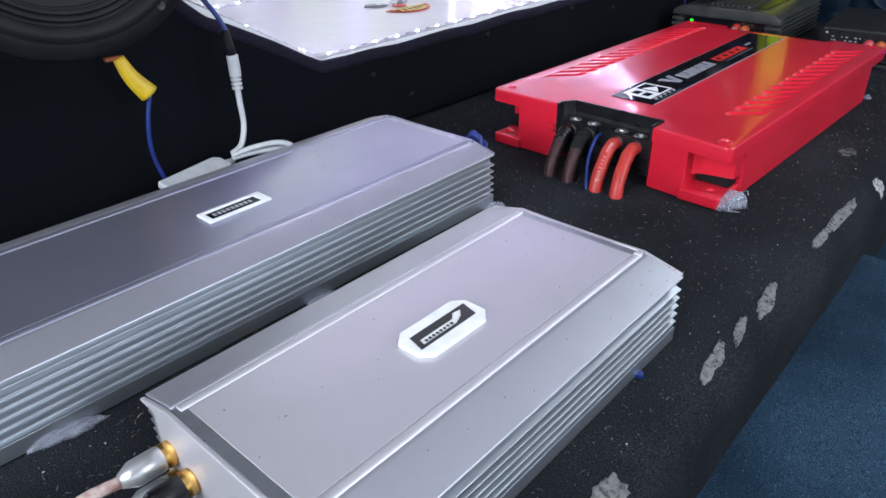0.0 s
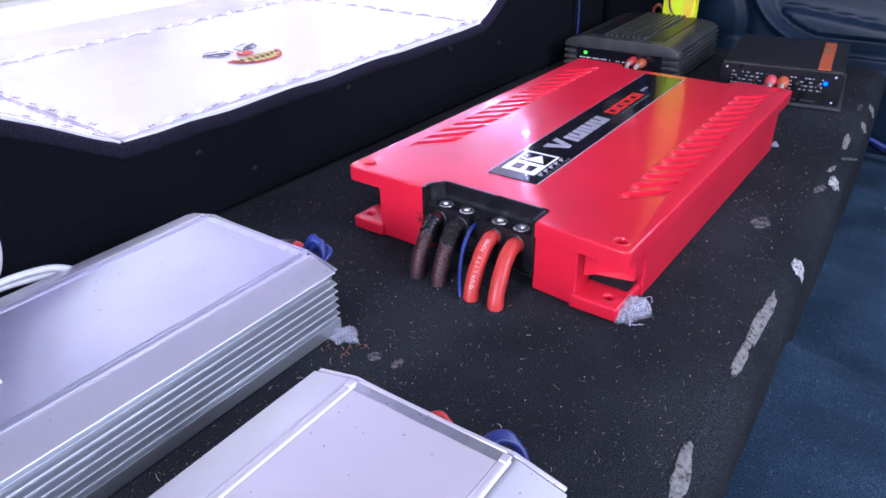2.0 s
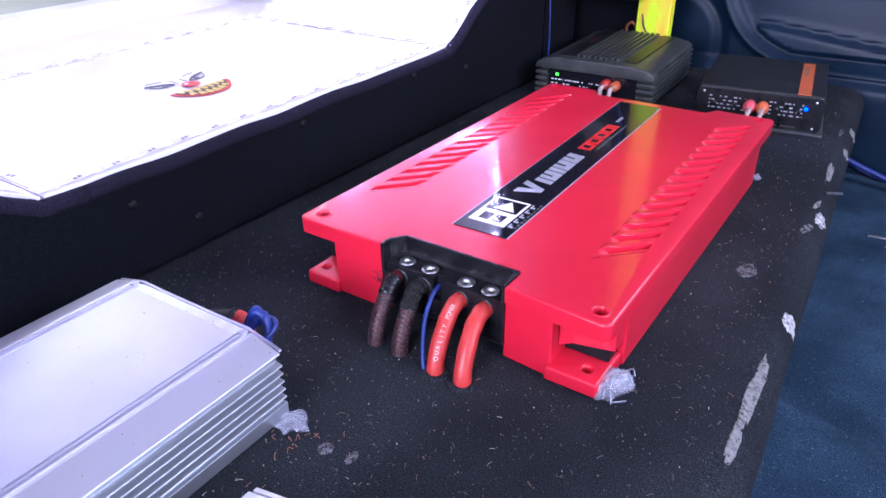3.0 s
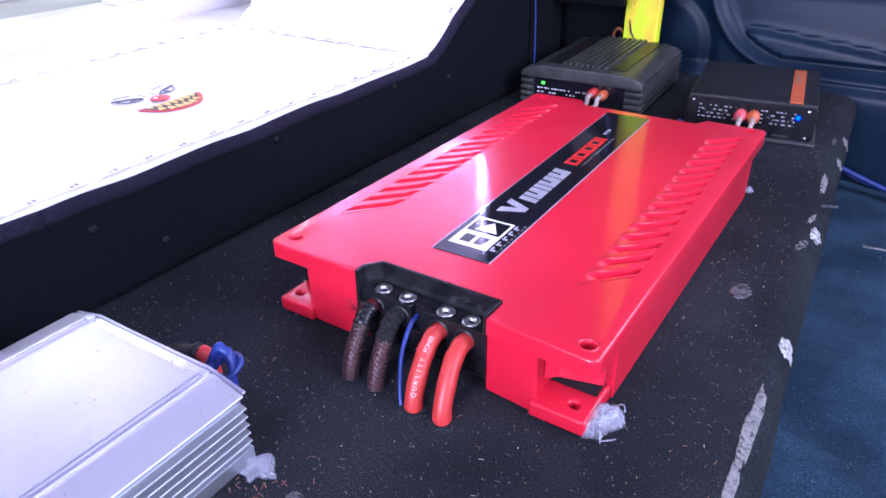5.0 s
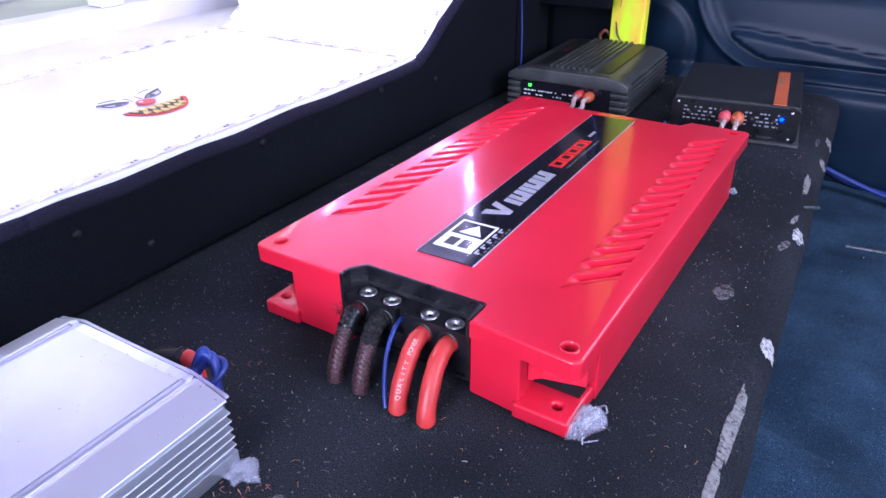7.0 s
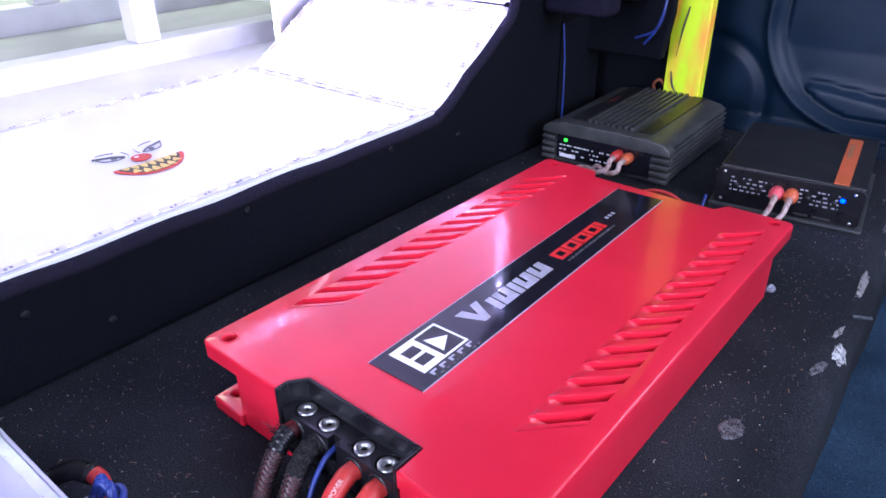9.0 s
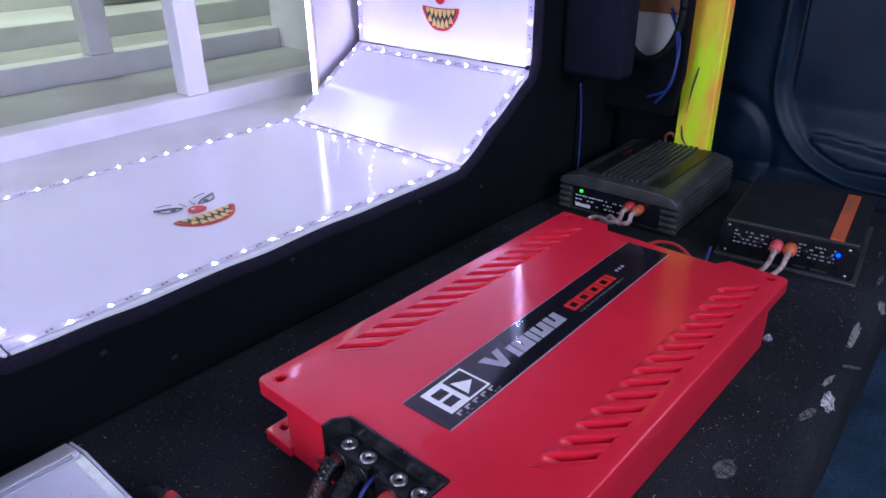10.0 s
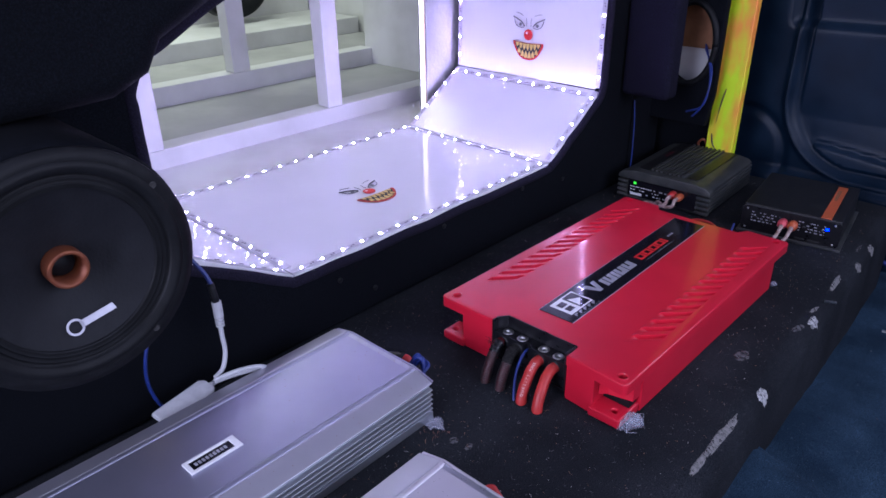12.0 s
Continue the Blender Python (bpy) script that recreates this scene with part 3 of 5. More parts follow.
# ---------------------------------------------------------------- white compartments behind the opening
structure("ledge", boxes((-0.56, BX - 0.002, -0.42, 0.56, 0.060, 0.0905)), M_WPAINT, "white painted ledge behind the panels", "ledge", bevel=0.002)
frame_front = thing("frame_front", pose(0, 0, 0), "white painted wooden frame with square openings", "frame", kind="structure")
part("rail", boxes((-0.60, -0.556, -0.42, 0.66, 0.0, 0.121)), M_WPAINT, frame_front, bevel=0.002)
part("rail", boxes((-0.60, -0.556, -0.42, 0.66, 0.50, 0.58)), M_WPAINT, frame_front, bevel=0.002)
for y in (-0.081, 0.275):
    part("post", boxes((-0.586, -0.554, y, y + 0.034, 0.1215, 0.4995)), M_WPAINT, frame_front, bevel=0.002)
structure("shelf_front", boxes((-0.90, -0.6015, -0.45, 0.70, 0.06, 0.094)), M_SHELF, "grey compartment floor", "shelf")
structure("wall_compartment", boxes((-0.93, -0.6015, 0.690, 0.71, 0.0945, 0.6)), M_WPAINT, "white painted compartment side", "wall")
structure("wall_compartment_near", boxes((-1.85, -0.6015, -0.47, -0.45, 0.0, 0.9)), M_WPAINT, "white painted compartment side", "wall")
frame_back = thing("frame_back", pose(0, 0, 0), "white painted wooden frame further back", "frame", kind="structure")
part("rail", boxes((-0.95, -0.905, -0.449, 0.69, 0.0, 0.134)), M_WPAINT, frame_back, bevel=0.002)
part("rail", boxes((-0.95, -0.905, -0.449, 0.69, 0.52, 0.62)), M_WPAINT, frame_back, bevel=0.002)
for y in (-0.15, 0.291):
    part("post", boxes((-0.938, -0.903, y, y + 0.042, 0.1345, 0.5195)), M_WPAINT, frame_back, bevel=0.002)
structure("shelf_back", boxes((-1.25, -0.9515, -0.449, 0.94, 0.06, 0.106)), M_SHELF, "grey floor of the rear compartment", "shelf")
structure("step_back", boxes((-1.50, -1.252, -0.449, 0.94, 0.05, 0.152)), M_WPAINT, "white painted raised step", "step", bevel=0.003)
structure("step_back_upper", boxes((-1.84, -1.502, -0.449, 0.94, 0.05, 0.205)), M_WPAINT, "white painted upper step", "step", bevel=0.003)
# White board in the shelf grey, which dims it in place of weaker light.
structure("wall_white_side", boxes((-0.470, -0.4490, 0.430, 0.60, 0.0915, 0.62)), M_SHELF, "white side board behind the lining, dimmed with the shelf grey", "wall", bevel=0.002)
M_PEACH = material("peach_edge", (0.70, 0.48, 0.33), 0.5, second=(0.62, 0.40, 0.26), scale=60)
led = thing("led_tube", pose(-0.455, 0.4245, 0.100), "bright upright led strip with an orange edge", "led strip")
part("diffuser", boxes((-0.002, 0.003, -0.0025, 0.0025, 0, 0.38)), glowing("led_bar", (1.0, 0.95, 0.90), 4.5), led, bevel=0.001)
part("edge_strip", boxes((-0.001, 0.0034, 0.0030, 0.0062, 0, 0.38)), M_PEACH, led)
# Added greenish fill lamp for the rear compartment; no fitting is seen there.
area_lamp("rear_fill", look((-1.25, 0.3, 0.88), (-1.25, 0.3, 0.0)), 0.5, 0.7, 5.5, (0.90, 1.0, 0.66))
sub = thing("woofer", Matrix.Translation((-1.46, 0.62, 0.285)) @ Matrix.Rotation(radians(90), 4, "Y"), "black round woofer in the rear compartment", "woofer")
part("basket", lathe([(0.0, 0.03), (0.035, 0.03), (0.085, 0.05), (0.10, 0.06), (0.115, 0.06), (0.118, 0.05), (0.118, 0.0), (0, 0)], 40), M_RUBBER, sub, smooth=True)

# ---------------------------------------------------------------- red amplifier
RW, RL = 0.2405, 0.404
amp = thing("red_amplifier", pose(0, 0, 0), "glossy red car amplifier with black label on carpet", "amplifier")
NX, NY = 0.030, 0.032
TB0, TB1, TBY = 0.078, 0.172, 0.018
zt = 0.055
body = [(NX, 0.0), (TB0, 0.0), (TB0, TBY), (TB1, TBY), (TB1, -0.001), (0.207, -0.004), (0.207, NY), (RW, NY), (RW, RL - NY - 0.004), (0.206, RL - NY - 0.004), (0.206, 0.392),
        (NX, 0.392), (NX, RL - NY - 0.004), (0.0, RL - NY - 0.004), (0.0, NY), (NX, NY)]
part("body", prism(body, [], 0.0005, 0.0465), M_RED, amp, bevel=0.0015)
# lid with lugs at the corners
def arc(cx, cy, r, a0, a1, n=5):
    return [(cx + r * math.cos(radians(a0 + (a1 - a0) * k / n)), cy + r * math.sin(radians(a0 + (a1 - a0) * k / n))) for k in range(n + 1)]


o = 0.0016
r = 0.006
lid = (arc(-o + r, -o + r, r, 180, 270) + [(TB0 - 0.002, -o), (TB0 - 0.002, 0.006), (TB0 + 0.006, TBY - 0.001), (TB1 + 0.001, TBY - 0.001), (TB1 + 0.001, -o - 0.001)] + arc(RW + o + 0.001 - r, -o - 0.006 + r, r, 270, 360)
       + arc(RW + o - r, RL + 0.004 - r, r, 0, 90) + [(0.186, RL + 0.004), (0.178, 0.394), (0.062, 0.394), (0.054, RL + 0.004)] + arc(-o + r, RL + 0.004 - r, r, 90, 180))
HOLES = [(0.012, 0.011), (RW - 0.0085, 0.0045), (0.012, RL - 0.007), (RW - 0.012, RL - 0.007)]
# two rows of louvres: middle of the first one in x, inner side, and how the row drifts
LOUVRES, PITCH, HALF, SLANT = 15, 0.0197, 0.0136, 1.06
ROWS = [(0.0272, 1, -0.0001), (0.2158, -1, -0.00016)]


def louvre_field(x0, drift):
    """Outline of the opening in the lid that one row fills."""
    y0, n = 0.0712, LOUVRES
    a, b = x0 - HALF, x0 + HALF
    e = drift * n
    return [(a, y0 - SLANT * HALF), (b, y0 + SLANT * HALF), (b + e, y0 + SLANT * HALF + n * PITCH), (a + e, y0 - SLANT * HALF + n * PITCH)]


def slab(outer, holes, z0, z1, b, segs=4):
    """A slab whose upper rim is rounded by b."""
    bm = bmesh.new()
    pts = [Vector(q) for q in outer]
    n = len(pts)
    inward = []
    for i in range(n):
        d0, d1 = (pts[i] - pts[i - 1]).normalized(), (pts[(i + 1) % n] - pts[i]).normalized()
        n0, n1 = Vector((-d0.y, d0.x)), Vector((-d1.y, d1.x))
        inward.append((n0 + n1) / max(0.4, 1 + n0.dot(n1)))
    loops = [[bm.verts.new((q.x, q.y, z0)) for q in pts]]
    for k in range(segs + 1):
        a = 0.5 * math.pi * k / segs
        off = b * (1 - math.cos(a))
        loops.append([bm.verts.new((q.x + w.x * off, q.y + w.y * off, z1 - b + b * math.sin(a))) for q, w in zip(pts, inward)])
    for p, q in zip(loops, loops[1:]):
        for i in range(n):
            bm.faces.new((p[i], p[(i + 1) % n], q[(i + 1) % n], q[i]))
    bores = []
    for h in holes:
        top, bot = [bm.verts.new((x, y, z1)) for x, y in h], [bm.verts.new((x, y, z0)) for x, y in h]
        for i in range(len(h)):
            bm.faces.new((top[i], top[(i + 1) % len(h)], bot[(i + 1) % len(h)], bot[i]))
        bores.append((top, bot))
    for side, rim in ((0, loops[-1]), (1, loops[0])):
        edges = []
        for vs in [rim] + [bore[side] for bore in bores]:
            edges += [bm.edges.get((vs[i], vs[(i + 1) % len(vs)])) for i in range(len(vs))]
        bmesh.ops.triangle_fill(bm, use_beauty=True, use_dissolve=False, edges=edges)
    return bm


lid_ob = part("lid", slab(lid, [ring(x, y, 0.0048, 18) for x, y in HOLES] + [louvre_field(x0, drift) for x0, inner, drift in ROWS], 0.043, zt, 0.0017), M_RED, amp, smooth=True)
md = lid_ob.modifiers.new("edges", "EDGE_SPLIT")
md.split_angle = radians(28)
for x, y in HOLES[:2]:
    part("hole_rim", lathe([(0.0046, -0.004), (0.0046, 0.0006), (0.0052, 0.0012), (0.0062, 0.0009), (0.0066, -0.001)], 24, Matrix.Translation((x, y, zt - 0.0006))), M_RED, amp, smooth=True)
for x0, x1, y0, y1 in ((0.003, NX + 0.004, -0.0035, NY), (0.204, RW - 0.001, -0.0075, NY), (0.003, NX + 0.004, RL - NY, RL), (0.204, RW - 0.012, RL - NY, RL - 0.014)):
    cx, cy = (x0 + x1) / 2 + (0.006 if x0 > 0.1 else -0.006), y0 + 0.012 if y0 < 0.1 else y1 - 0.012
    part("foot", prism([(x0, y0), (x1, y0), (x1, y1), (x0, y1)], [ring(cx, cy, 0.0032, 14)], 0.0006, 0.0115), M_RED, amp, bevel=0.002)
# black blocks that stand in for the shade inside the open corner recesses
part("slot_shade", boxes((0.2074, RW - 0.004, NY - 0.016, NY - 0.002, 0.0122, 0.0200)), M_RUBBER, amp)
part("slot_shade", boxes((0.004, 0.029, NY - 0.010, NY - 0.002, 0.0125, 0.0225)), M_RUBBER, amp)
part("recess_wall", prism([(0.2075, NY + 0.003), (0.2075, NY - 0.026), (0.214, NY - 0.020), (RW - 0.0015, NY - 0.014), (RW - 0.0015, NY + 0.003)], [], 0.0202, 0.0428), M_RED, amp)

# slanted louvres pressed into the lid: each a ramp that sinks below the hood of the next
def louvre_mesh(inner):
    bm = bmesh.new()
    p = PITCH
    profile = [(0.0004, 0.0), (0.0044, 0.0), (0.0058, -0.0010), (0.0085, -0.0038), (p - 0.0068, -0.0066), (p - 0.0058, -0.0064), (p - 0.0056, -0.0030), (p - 0.0054, -0.0001), (p - 0.0045, 0.0), (p - 0.0016, 0.0), (p + 0.0004, 0.0)]
    swell = [0, 0, 0, 0, 0, 0, 0.3, 0.9, 1.0, 0.6, 0.1]
    rows = []
    for t, deep, high in ((-1.05, 0.0, 0.0), (-0.98, 0.02, 0.4), (-0.86, 0.10, 1.2), (-0.72, 0.30, 1.5), (-0.56, 0.75, 0.9), (-0.42, 1.0, 0.25), (0.3, 1.0, 0.0), (0.95, 1.0, 0.0), (1.04, 1.0, 0.0)):
        x = -inner * HALF * t
        rows.append([bm.verts.new((x, y + SLANT * x, min(z, 0.0001) * deep + 0.001 * w * high - (0.0003 if abs(t) > 1 else 0.0))) for (y, z), w in zip(profile, swell)])
    for a, b in zip(rows, rows[1:]):
        for k in range(len(profile) - 1):
            bm.faces.new((a[k], b[k], b[k + 1], a[k + 1]))
    bmesh.ops.recalc_face_normals(bm, faces=bm.faces)
    if sum(f.normal.z for f in bm.faces) < 0:
        bmesh.ops.reverse_faces(bm, faces=bm.faces)
    for f in bm.faces:
        f.smooth = True
    for e in bm.edges:
        if len(e.link_faces) == 2 and e.calc_face_angle() > radians(32):
            e.smooth = False
    me = bpy.data.meshes.new("louvre")
    bm.to_mesh(me)
    bm.free()
    me.materials.append(M_RED)
    return me


for x0, inner, drift in ROWS:
    louvre = louvre_mesh(inner)
    for k in range(LOUVRES):
        lv = new("louvre", louvre)
        lv.parent = amp
        lv.matrix_local = pose(x0 + drift * k, 0.0712 + PITCH * k, zt + 0.0001)

# black name plate with plain shapes in place of the lettering
plate = part("name_plate", prism([(-0.0215, 0), (0.0215, 0), (0.0215, 0.331), (-0.0215, 0.331)], [], 0, 0.0008), M_PLATE, amp, "black glossy name plate with silver and red blocks")
place(plate, pose(0.1225, 0.0495, zt - 0.0001, 0, 0, 1.3))
part("plate_border", boxes((0.0215, 0.0221, 0, 0.331, 0, 0.0007), (-0.0221, -0.0215, 0, 0.331, 0, 0.0007)), M_SILVER_PRINT, plate)
zp0, zp1 = 0.0009, 0.0012
bm = bmesh.new()
prism([(-0.017, 0.013), (0.012, 0.013), (0.012, 0.056), (-0.017, 0.056)], [[(-0.0155, 0.034), (0.0105, 0.034), (0.0105, 0.0545), (-0.0155, 0.0545)], [(-0.012, 0.0175), (-0.0035, 0.0175), (-0.0035, 0.0295), (-0.012, 0.0295)], [(-0.001, 0.0175), (0.007, 0.0175), (0.007, 0.0295), (-0.001, 0.0295)]], zp0, zp1, bm=bm)
prism([(-0.010, 0.0375), (0.007, 0.0375), (-0.0015, 0.0515)], [], zp0, zp1, bm=bm)
part("logo_block", bm, M_WHITE_PRINT, plate)
bm = bmesh.new()
for k in range(5):
    prism([(0.0138, 0.0140 + 0.0087 * k + 0.0012), (0.0138, 0.0140 + 0.0087 * k + 0.0066), (0.0152, 0.0140 + 0.0087 * k + 0.0066), (0.0152, 0.0140 + 0.0087 * k + 0.003), (0.0175, 0.0140 + 0.0087 * k + 0.003), (0.0175, 0.0140 + 0.0087 * k + 0.0012)], [], zp0, zp1, bm=bm)
tagged(part("logo_bars", bm, M_SILVER_PRINT, plate), kind="stuff")
y = 0.071
for w, top in ((0.024, -0.011), (0.006, -0.0065), (0.0155, -0.0065), (0.006, -0.0065), (0.0165, -0.0065), (0.017, -0.0065)):
    sl = 0.0022
    if w > 0.02:
        bm = prism([(top, y), (top, y + 0.008), (0.001, y + 0.0115), (top, y + 0.017), (top, y + w), (0.0085, y + 0.0145), (0.0085, y + 0.0085)], [], zp0, zp1)
    elif w > 0.010:
        bm = prism([(top, y + sl), (top, y + w * 0.38 + sl), (0.0030, y + w * 0.38), (0.0030, y + w * 0.58), (top, y + w * 0.58 + sl), (top, y + w + sl), (0.0085, y + w), (0.0085, y)], [], zp0, zp1)
    else:
        bm = prism([(top, y + sl), (top, y + w + sl), (0.0085, y + w), (0.0085, y)], [], zp0, zp1)
    part("silver_block", bm, M_SILVER_PRINT, plate)
    y += w + 0.0019
y = 0.182
for w in (0.0155, 0.0155, 0.0155, 0.0155, 0.005):
    if w > 0.01:
        bm = prism([(-0.0055, y), (-0.0055, y + w), (0.0065, y + w), (0.0065, y)], [[(-0.0028, y + 0.004), (-0.0028, y + w - 0.004), (0.0036, y + w - 0.004), (0.0036, y + 0.004)]], zp0, zp1)
    else:
        bm = boxes((-0.0055, 0.0065, y, y + w, zp0, zp1))
    part("red_block", bm, M_RED_PRINT, plate)
    y += w + 0.0015
bm = bmesh.new()
for k in range(16):
    box(bm, 0.0098, 0.0116, 0.184 + 0.0048 * k, 0.184 + 0.0048 * k + 0.0034, zp0, zp1)
for k in range(9):
    box(bm, 0.0188, 0.0203, 0.014 + 0.0052 * k, 0.014 + 0.0052 * k + 0.003, zp0, zp1)
tagged(part("small_print_bars", bm, M_STAIN_DARK, plate), kind="stuff")
bm = bmesh.new()
for k in range(3):
    box(bm, -0.0025, 0.0005, 0.267 + 0.0055 * k, 0.267 + 0.0055 * k + 0.003, zp0, zp1)
part("marks", bm, M_SILVER_PRINT, plate)

# terminal block
tb_top = [(TB0 + 0.001, -0.0015), (0.1185, -0.0015), (0.1185, 0.0035), (0.1245, 0.0035), (0.1245, -0.0015), (TB1 - 0.001, -0.0015), (TB1 - 0.001, 0.0142), (TB0 + 0.006, 0.0142), (TB0 + 0.001, 0.007)]
SCREWS = ((0.0905, 0.0078), (0.1098, 0.0076), (0.1390, 0.0070), (0.1575, 0.0066))
tb = part("terminal_block", prism(tb_top, [ring(x, y, 0.0070, 20) for x, y in SCREWS], 0.0250, 0.0420), M_BLACKPL, amp, "dusty black terminal block with four screws", bevel=0.0007)
part("block_base", boxes((TB0 + 0.001, TB1 - 0.001, -0.0005, 0.0142, 0.012, 0.0249)), M_BLACKPL, tb, bevel=0.0008)
for x, y in SCREWS:
    part("well", lathe([(0, 0.0368), (0.0070, 0.0368)], 20, Matrix.Translation((x, y, 0))), M_DUSTY, tb)
bm = bmesh.new()
rim = [(TB0 - 0.002, -0.003), (TB0 - 0.002, 0.0065), (TB0 + 0.0062, TBY - 0.0012), (TB1 + 0.001, TBY - 0.0012), (TB1 + 0.001, -0.003)]
rin = [(TB0 + 0.0005, -0.003), (TB0 + 0.0005, 0.005), (TB0 + 0.0072, TBY - 0.0036), (TB1 - 0.0015, TBY - 0.0036), (TB1 - 0.0015, -0.003)]
prism(rim + rin[::-1], [], 0.012, zt + 0.0012, bm=bm)
part("surround", bm, M_BLACKPL, tb, bevel=0.0006)
part("base_lip", boxes((TB0 - 0.002, TB1 + 0.001, -0.003, 0.004, 0.0105, 0.0122)), M_BLACKPL, tb)
part("back_ledge", boxes((TB0 + 0.008, TB1 - 0.004, 0.0143, 0.0158, 0.0125, 0.0455)), M_DUSTY, tb)
for x, y in SCREWS:
    m = Matrix.Translation((x, y, 0.0369))
    screw = part("screw", lathe([(0.0022, 0.0024), (0.0025, 0.0048), (0.0054, 0.0052), (0.0062, 0.0042), (0.0062, 0.0)], 24, m), M_STEEL, tb, smooth=True)
    part("socket", prism([(0.0024 * (1 if k % 2 else 0.72) * math.cos(radians(30 * k)), 0.0024 * (1 if k % 2 else 0.72) * math.sin(radians(30 * k))) for k in range(12)], [], 0.0008, 0.0020, m), M_DASH, screw)
for x, y in SCREWS:
    part("socket_rim", lathe([(0.0060, 0), (0.0066, 0.0010), (0.0074, 0.0)], 20, Matrix.Translation((x, -0.0016, 0.0325)) @ Matrix.Rotation(radians(90), 4, "X")), M_DUSTY, tb, smooth=True)

def glue(cx, cy, rx, ry, h, seed, label="translucent hot glue blob on the carpet"):
    ob = part("glue_blob", blob(0, 0, rx, ry, h, seed), M_GLUE, smooth=True)
    ob.location = (cx, cy, 0.0005)
    return tagged(ob, label, "glue", "hot glue blobs")


g = glue(0.2445, 0.008, 0.0078, 0.0150, 0.014, 3)
g.rotation_euler = (0, 0, radians(-25))
# torn threads of glue on that blob
bm = bmesh.new()
rnd = random.Random(23)
for k in range(9):
    a = Vector((0.2445 + rnd.uniform(-0.006, 0.006), 0.006 + rnd.uniform(-0.012, 0.010), rnd.uniform(0.003, 0.012)))
    tube([a, a + Vector((rnd.uniform(0.0, 0.006), rnd.uniform(-0.006, 0.004), rnd.uniform(-0.002, 0.005))), a + Vector((rnd.uniform(0.003, 0.010), rnd.uniform(-0.008, 0.004), rnd.uniform(-0.004, 0.003)))], rnd.uniform(0.0003, 0.0008), 5, 4, bm)
tagged(part("glue_threads", bm, M_GLUE, smooth=True), "torn pale threads of hot glue", "glue", kind="stuff")
glue(0.240, 0.385, 0.004, 0.006, 0.004, 5)
glue(-0.006, 0.395, 0.005, 0.006, 0.004, 6)

# ---------------------------------------------------------------- power cables
def cable(points, r, mat, name, label, category="cable", group="", n=12, smooth=True):
    ob = part(name, tube(points, r, n, 8), mat, smooth=smooth)
    return tagged(ob, label, category, group)


def letters(text, height, mat, parent, name):
    """One flat mesh for each letter, standing on the local x axis."""
    out = []
    for c in text:
        if c == " ":
            out.append(None)
            continue
        data = bpy.data.curves.new(name, "FONT")
        data.body, data.size, data.align_x, data.extrude = c, height, "CENTER", 0.00008
        shape = bpy.data.objects.new(name, data)
        scene.collection.objects.link(shape)
        mesh = bpy.data.meshes.new_from_object(shape.evaluated_get(bpy.context.evaluated_depsgraph_get()))
        bpy.data.objects.remove(shape)
        mesh.materials.clear()
        mesh.materials.append(mat)
        ob = new(name, mesh)
        ob.parent = parent
        out.append(ob)
    return out


def frames_along(path):
    up = Vector((1.0, 0.0, 0.1)).normalized()
    out = []
    for i, q in enumerate(path):
        d = (path[min(i + 1, len(path) - 1)] - path[max(i - 1, 0)]).normalized()
        u = (up - d * up.dot(d)).normalized()
        out.append((q, d, u, d.cross(u)))
    return out


def braid(points, r, strands=9, turns=3.2, thick=0.00034):
    """Strands wound both ways round a bent line."""
    bm = bmesh.new()
    fr = frames_along(spline(points, 16))
    n = len(fr)
    for way in (-1, 1):
        for s in range(strands):
            line = []
            for i, (q, d, u, v) in enumerate(fr):
                a = way * 2 * math.pi * turns * i / n + 2 * math.pi * s / strands
                rr = r + 0.00018 * way * math.cos(strands * a)
                line.append(q + rr * (math.cos(a) * u + math.sin(a) * v))
            tube(line, thick, 4, 1, bm)
    return bm


G = "power cables at the terminal block"
for i, (x, xe) in enumerate(((0.1400, 0.1460), (0.1590, 0.1660))):
    ob = thing("power_cable", pose(0, 0, 0), "thick red power cable bent down into the carpet", "cable", G)
    path = [(x, 0.000, 0.0325), (x + 0.0003, -0.009, 0.0330), (x + 0.0015, -0.0205, 0.0265), (xe - 0.0025, -0.0345, 0.0085), (xe, -0.0395, -0.012)]
    part("jacket", tube(path, lambda t: 0.0056 + 0.00012 * math.sin(t * 31 + i), 20, 10), M_REDCABLE, ob, smooth=True)
    part("bare_end", tube([(x, 0.004, 0.0325), (x, -0.002, 0.0327)], 0.0048, 12, 3), M_COPPER, ob, smooth=True)
    part("carpet_collar", lathe([(0.0045, 0.001), (0.0068, 0.0016), (0.0095, 0.0003)], 18, Matrix.Translation((xe - 0.0006, -0.0385, 0))), M_CARPET, ob, smooth=True)
    if i == 0:
        words = letters("QUALITY POWER", 0.0038, M_PINKPRINT, ob, "letter")
        line = frames_along(spline(path, 40))
        for k, glyph in enumerate(words):
            if glyph:
                q, d, u, v = line[int(119 - 5.4 * k)]
                n = (Vector((0.30, -0.55, 0.42)) - d * d.dot(Vector((0.30, -0.55, 0.42)))).normalized()
                m = Matrix((-d, n.cross(-d), n)).transposed().to_4x4()
                m.translation = q + n * 0.00590 - n.cross(-d) * 0.0014
                glyph.matrix_local = m
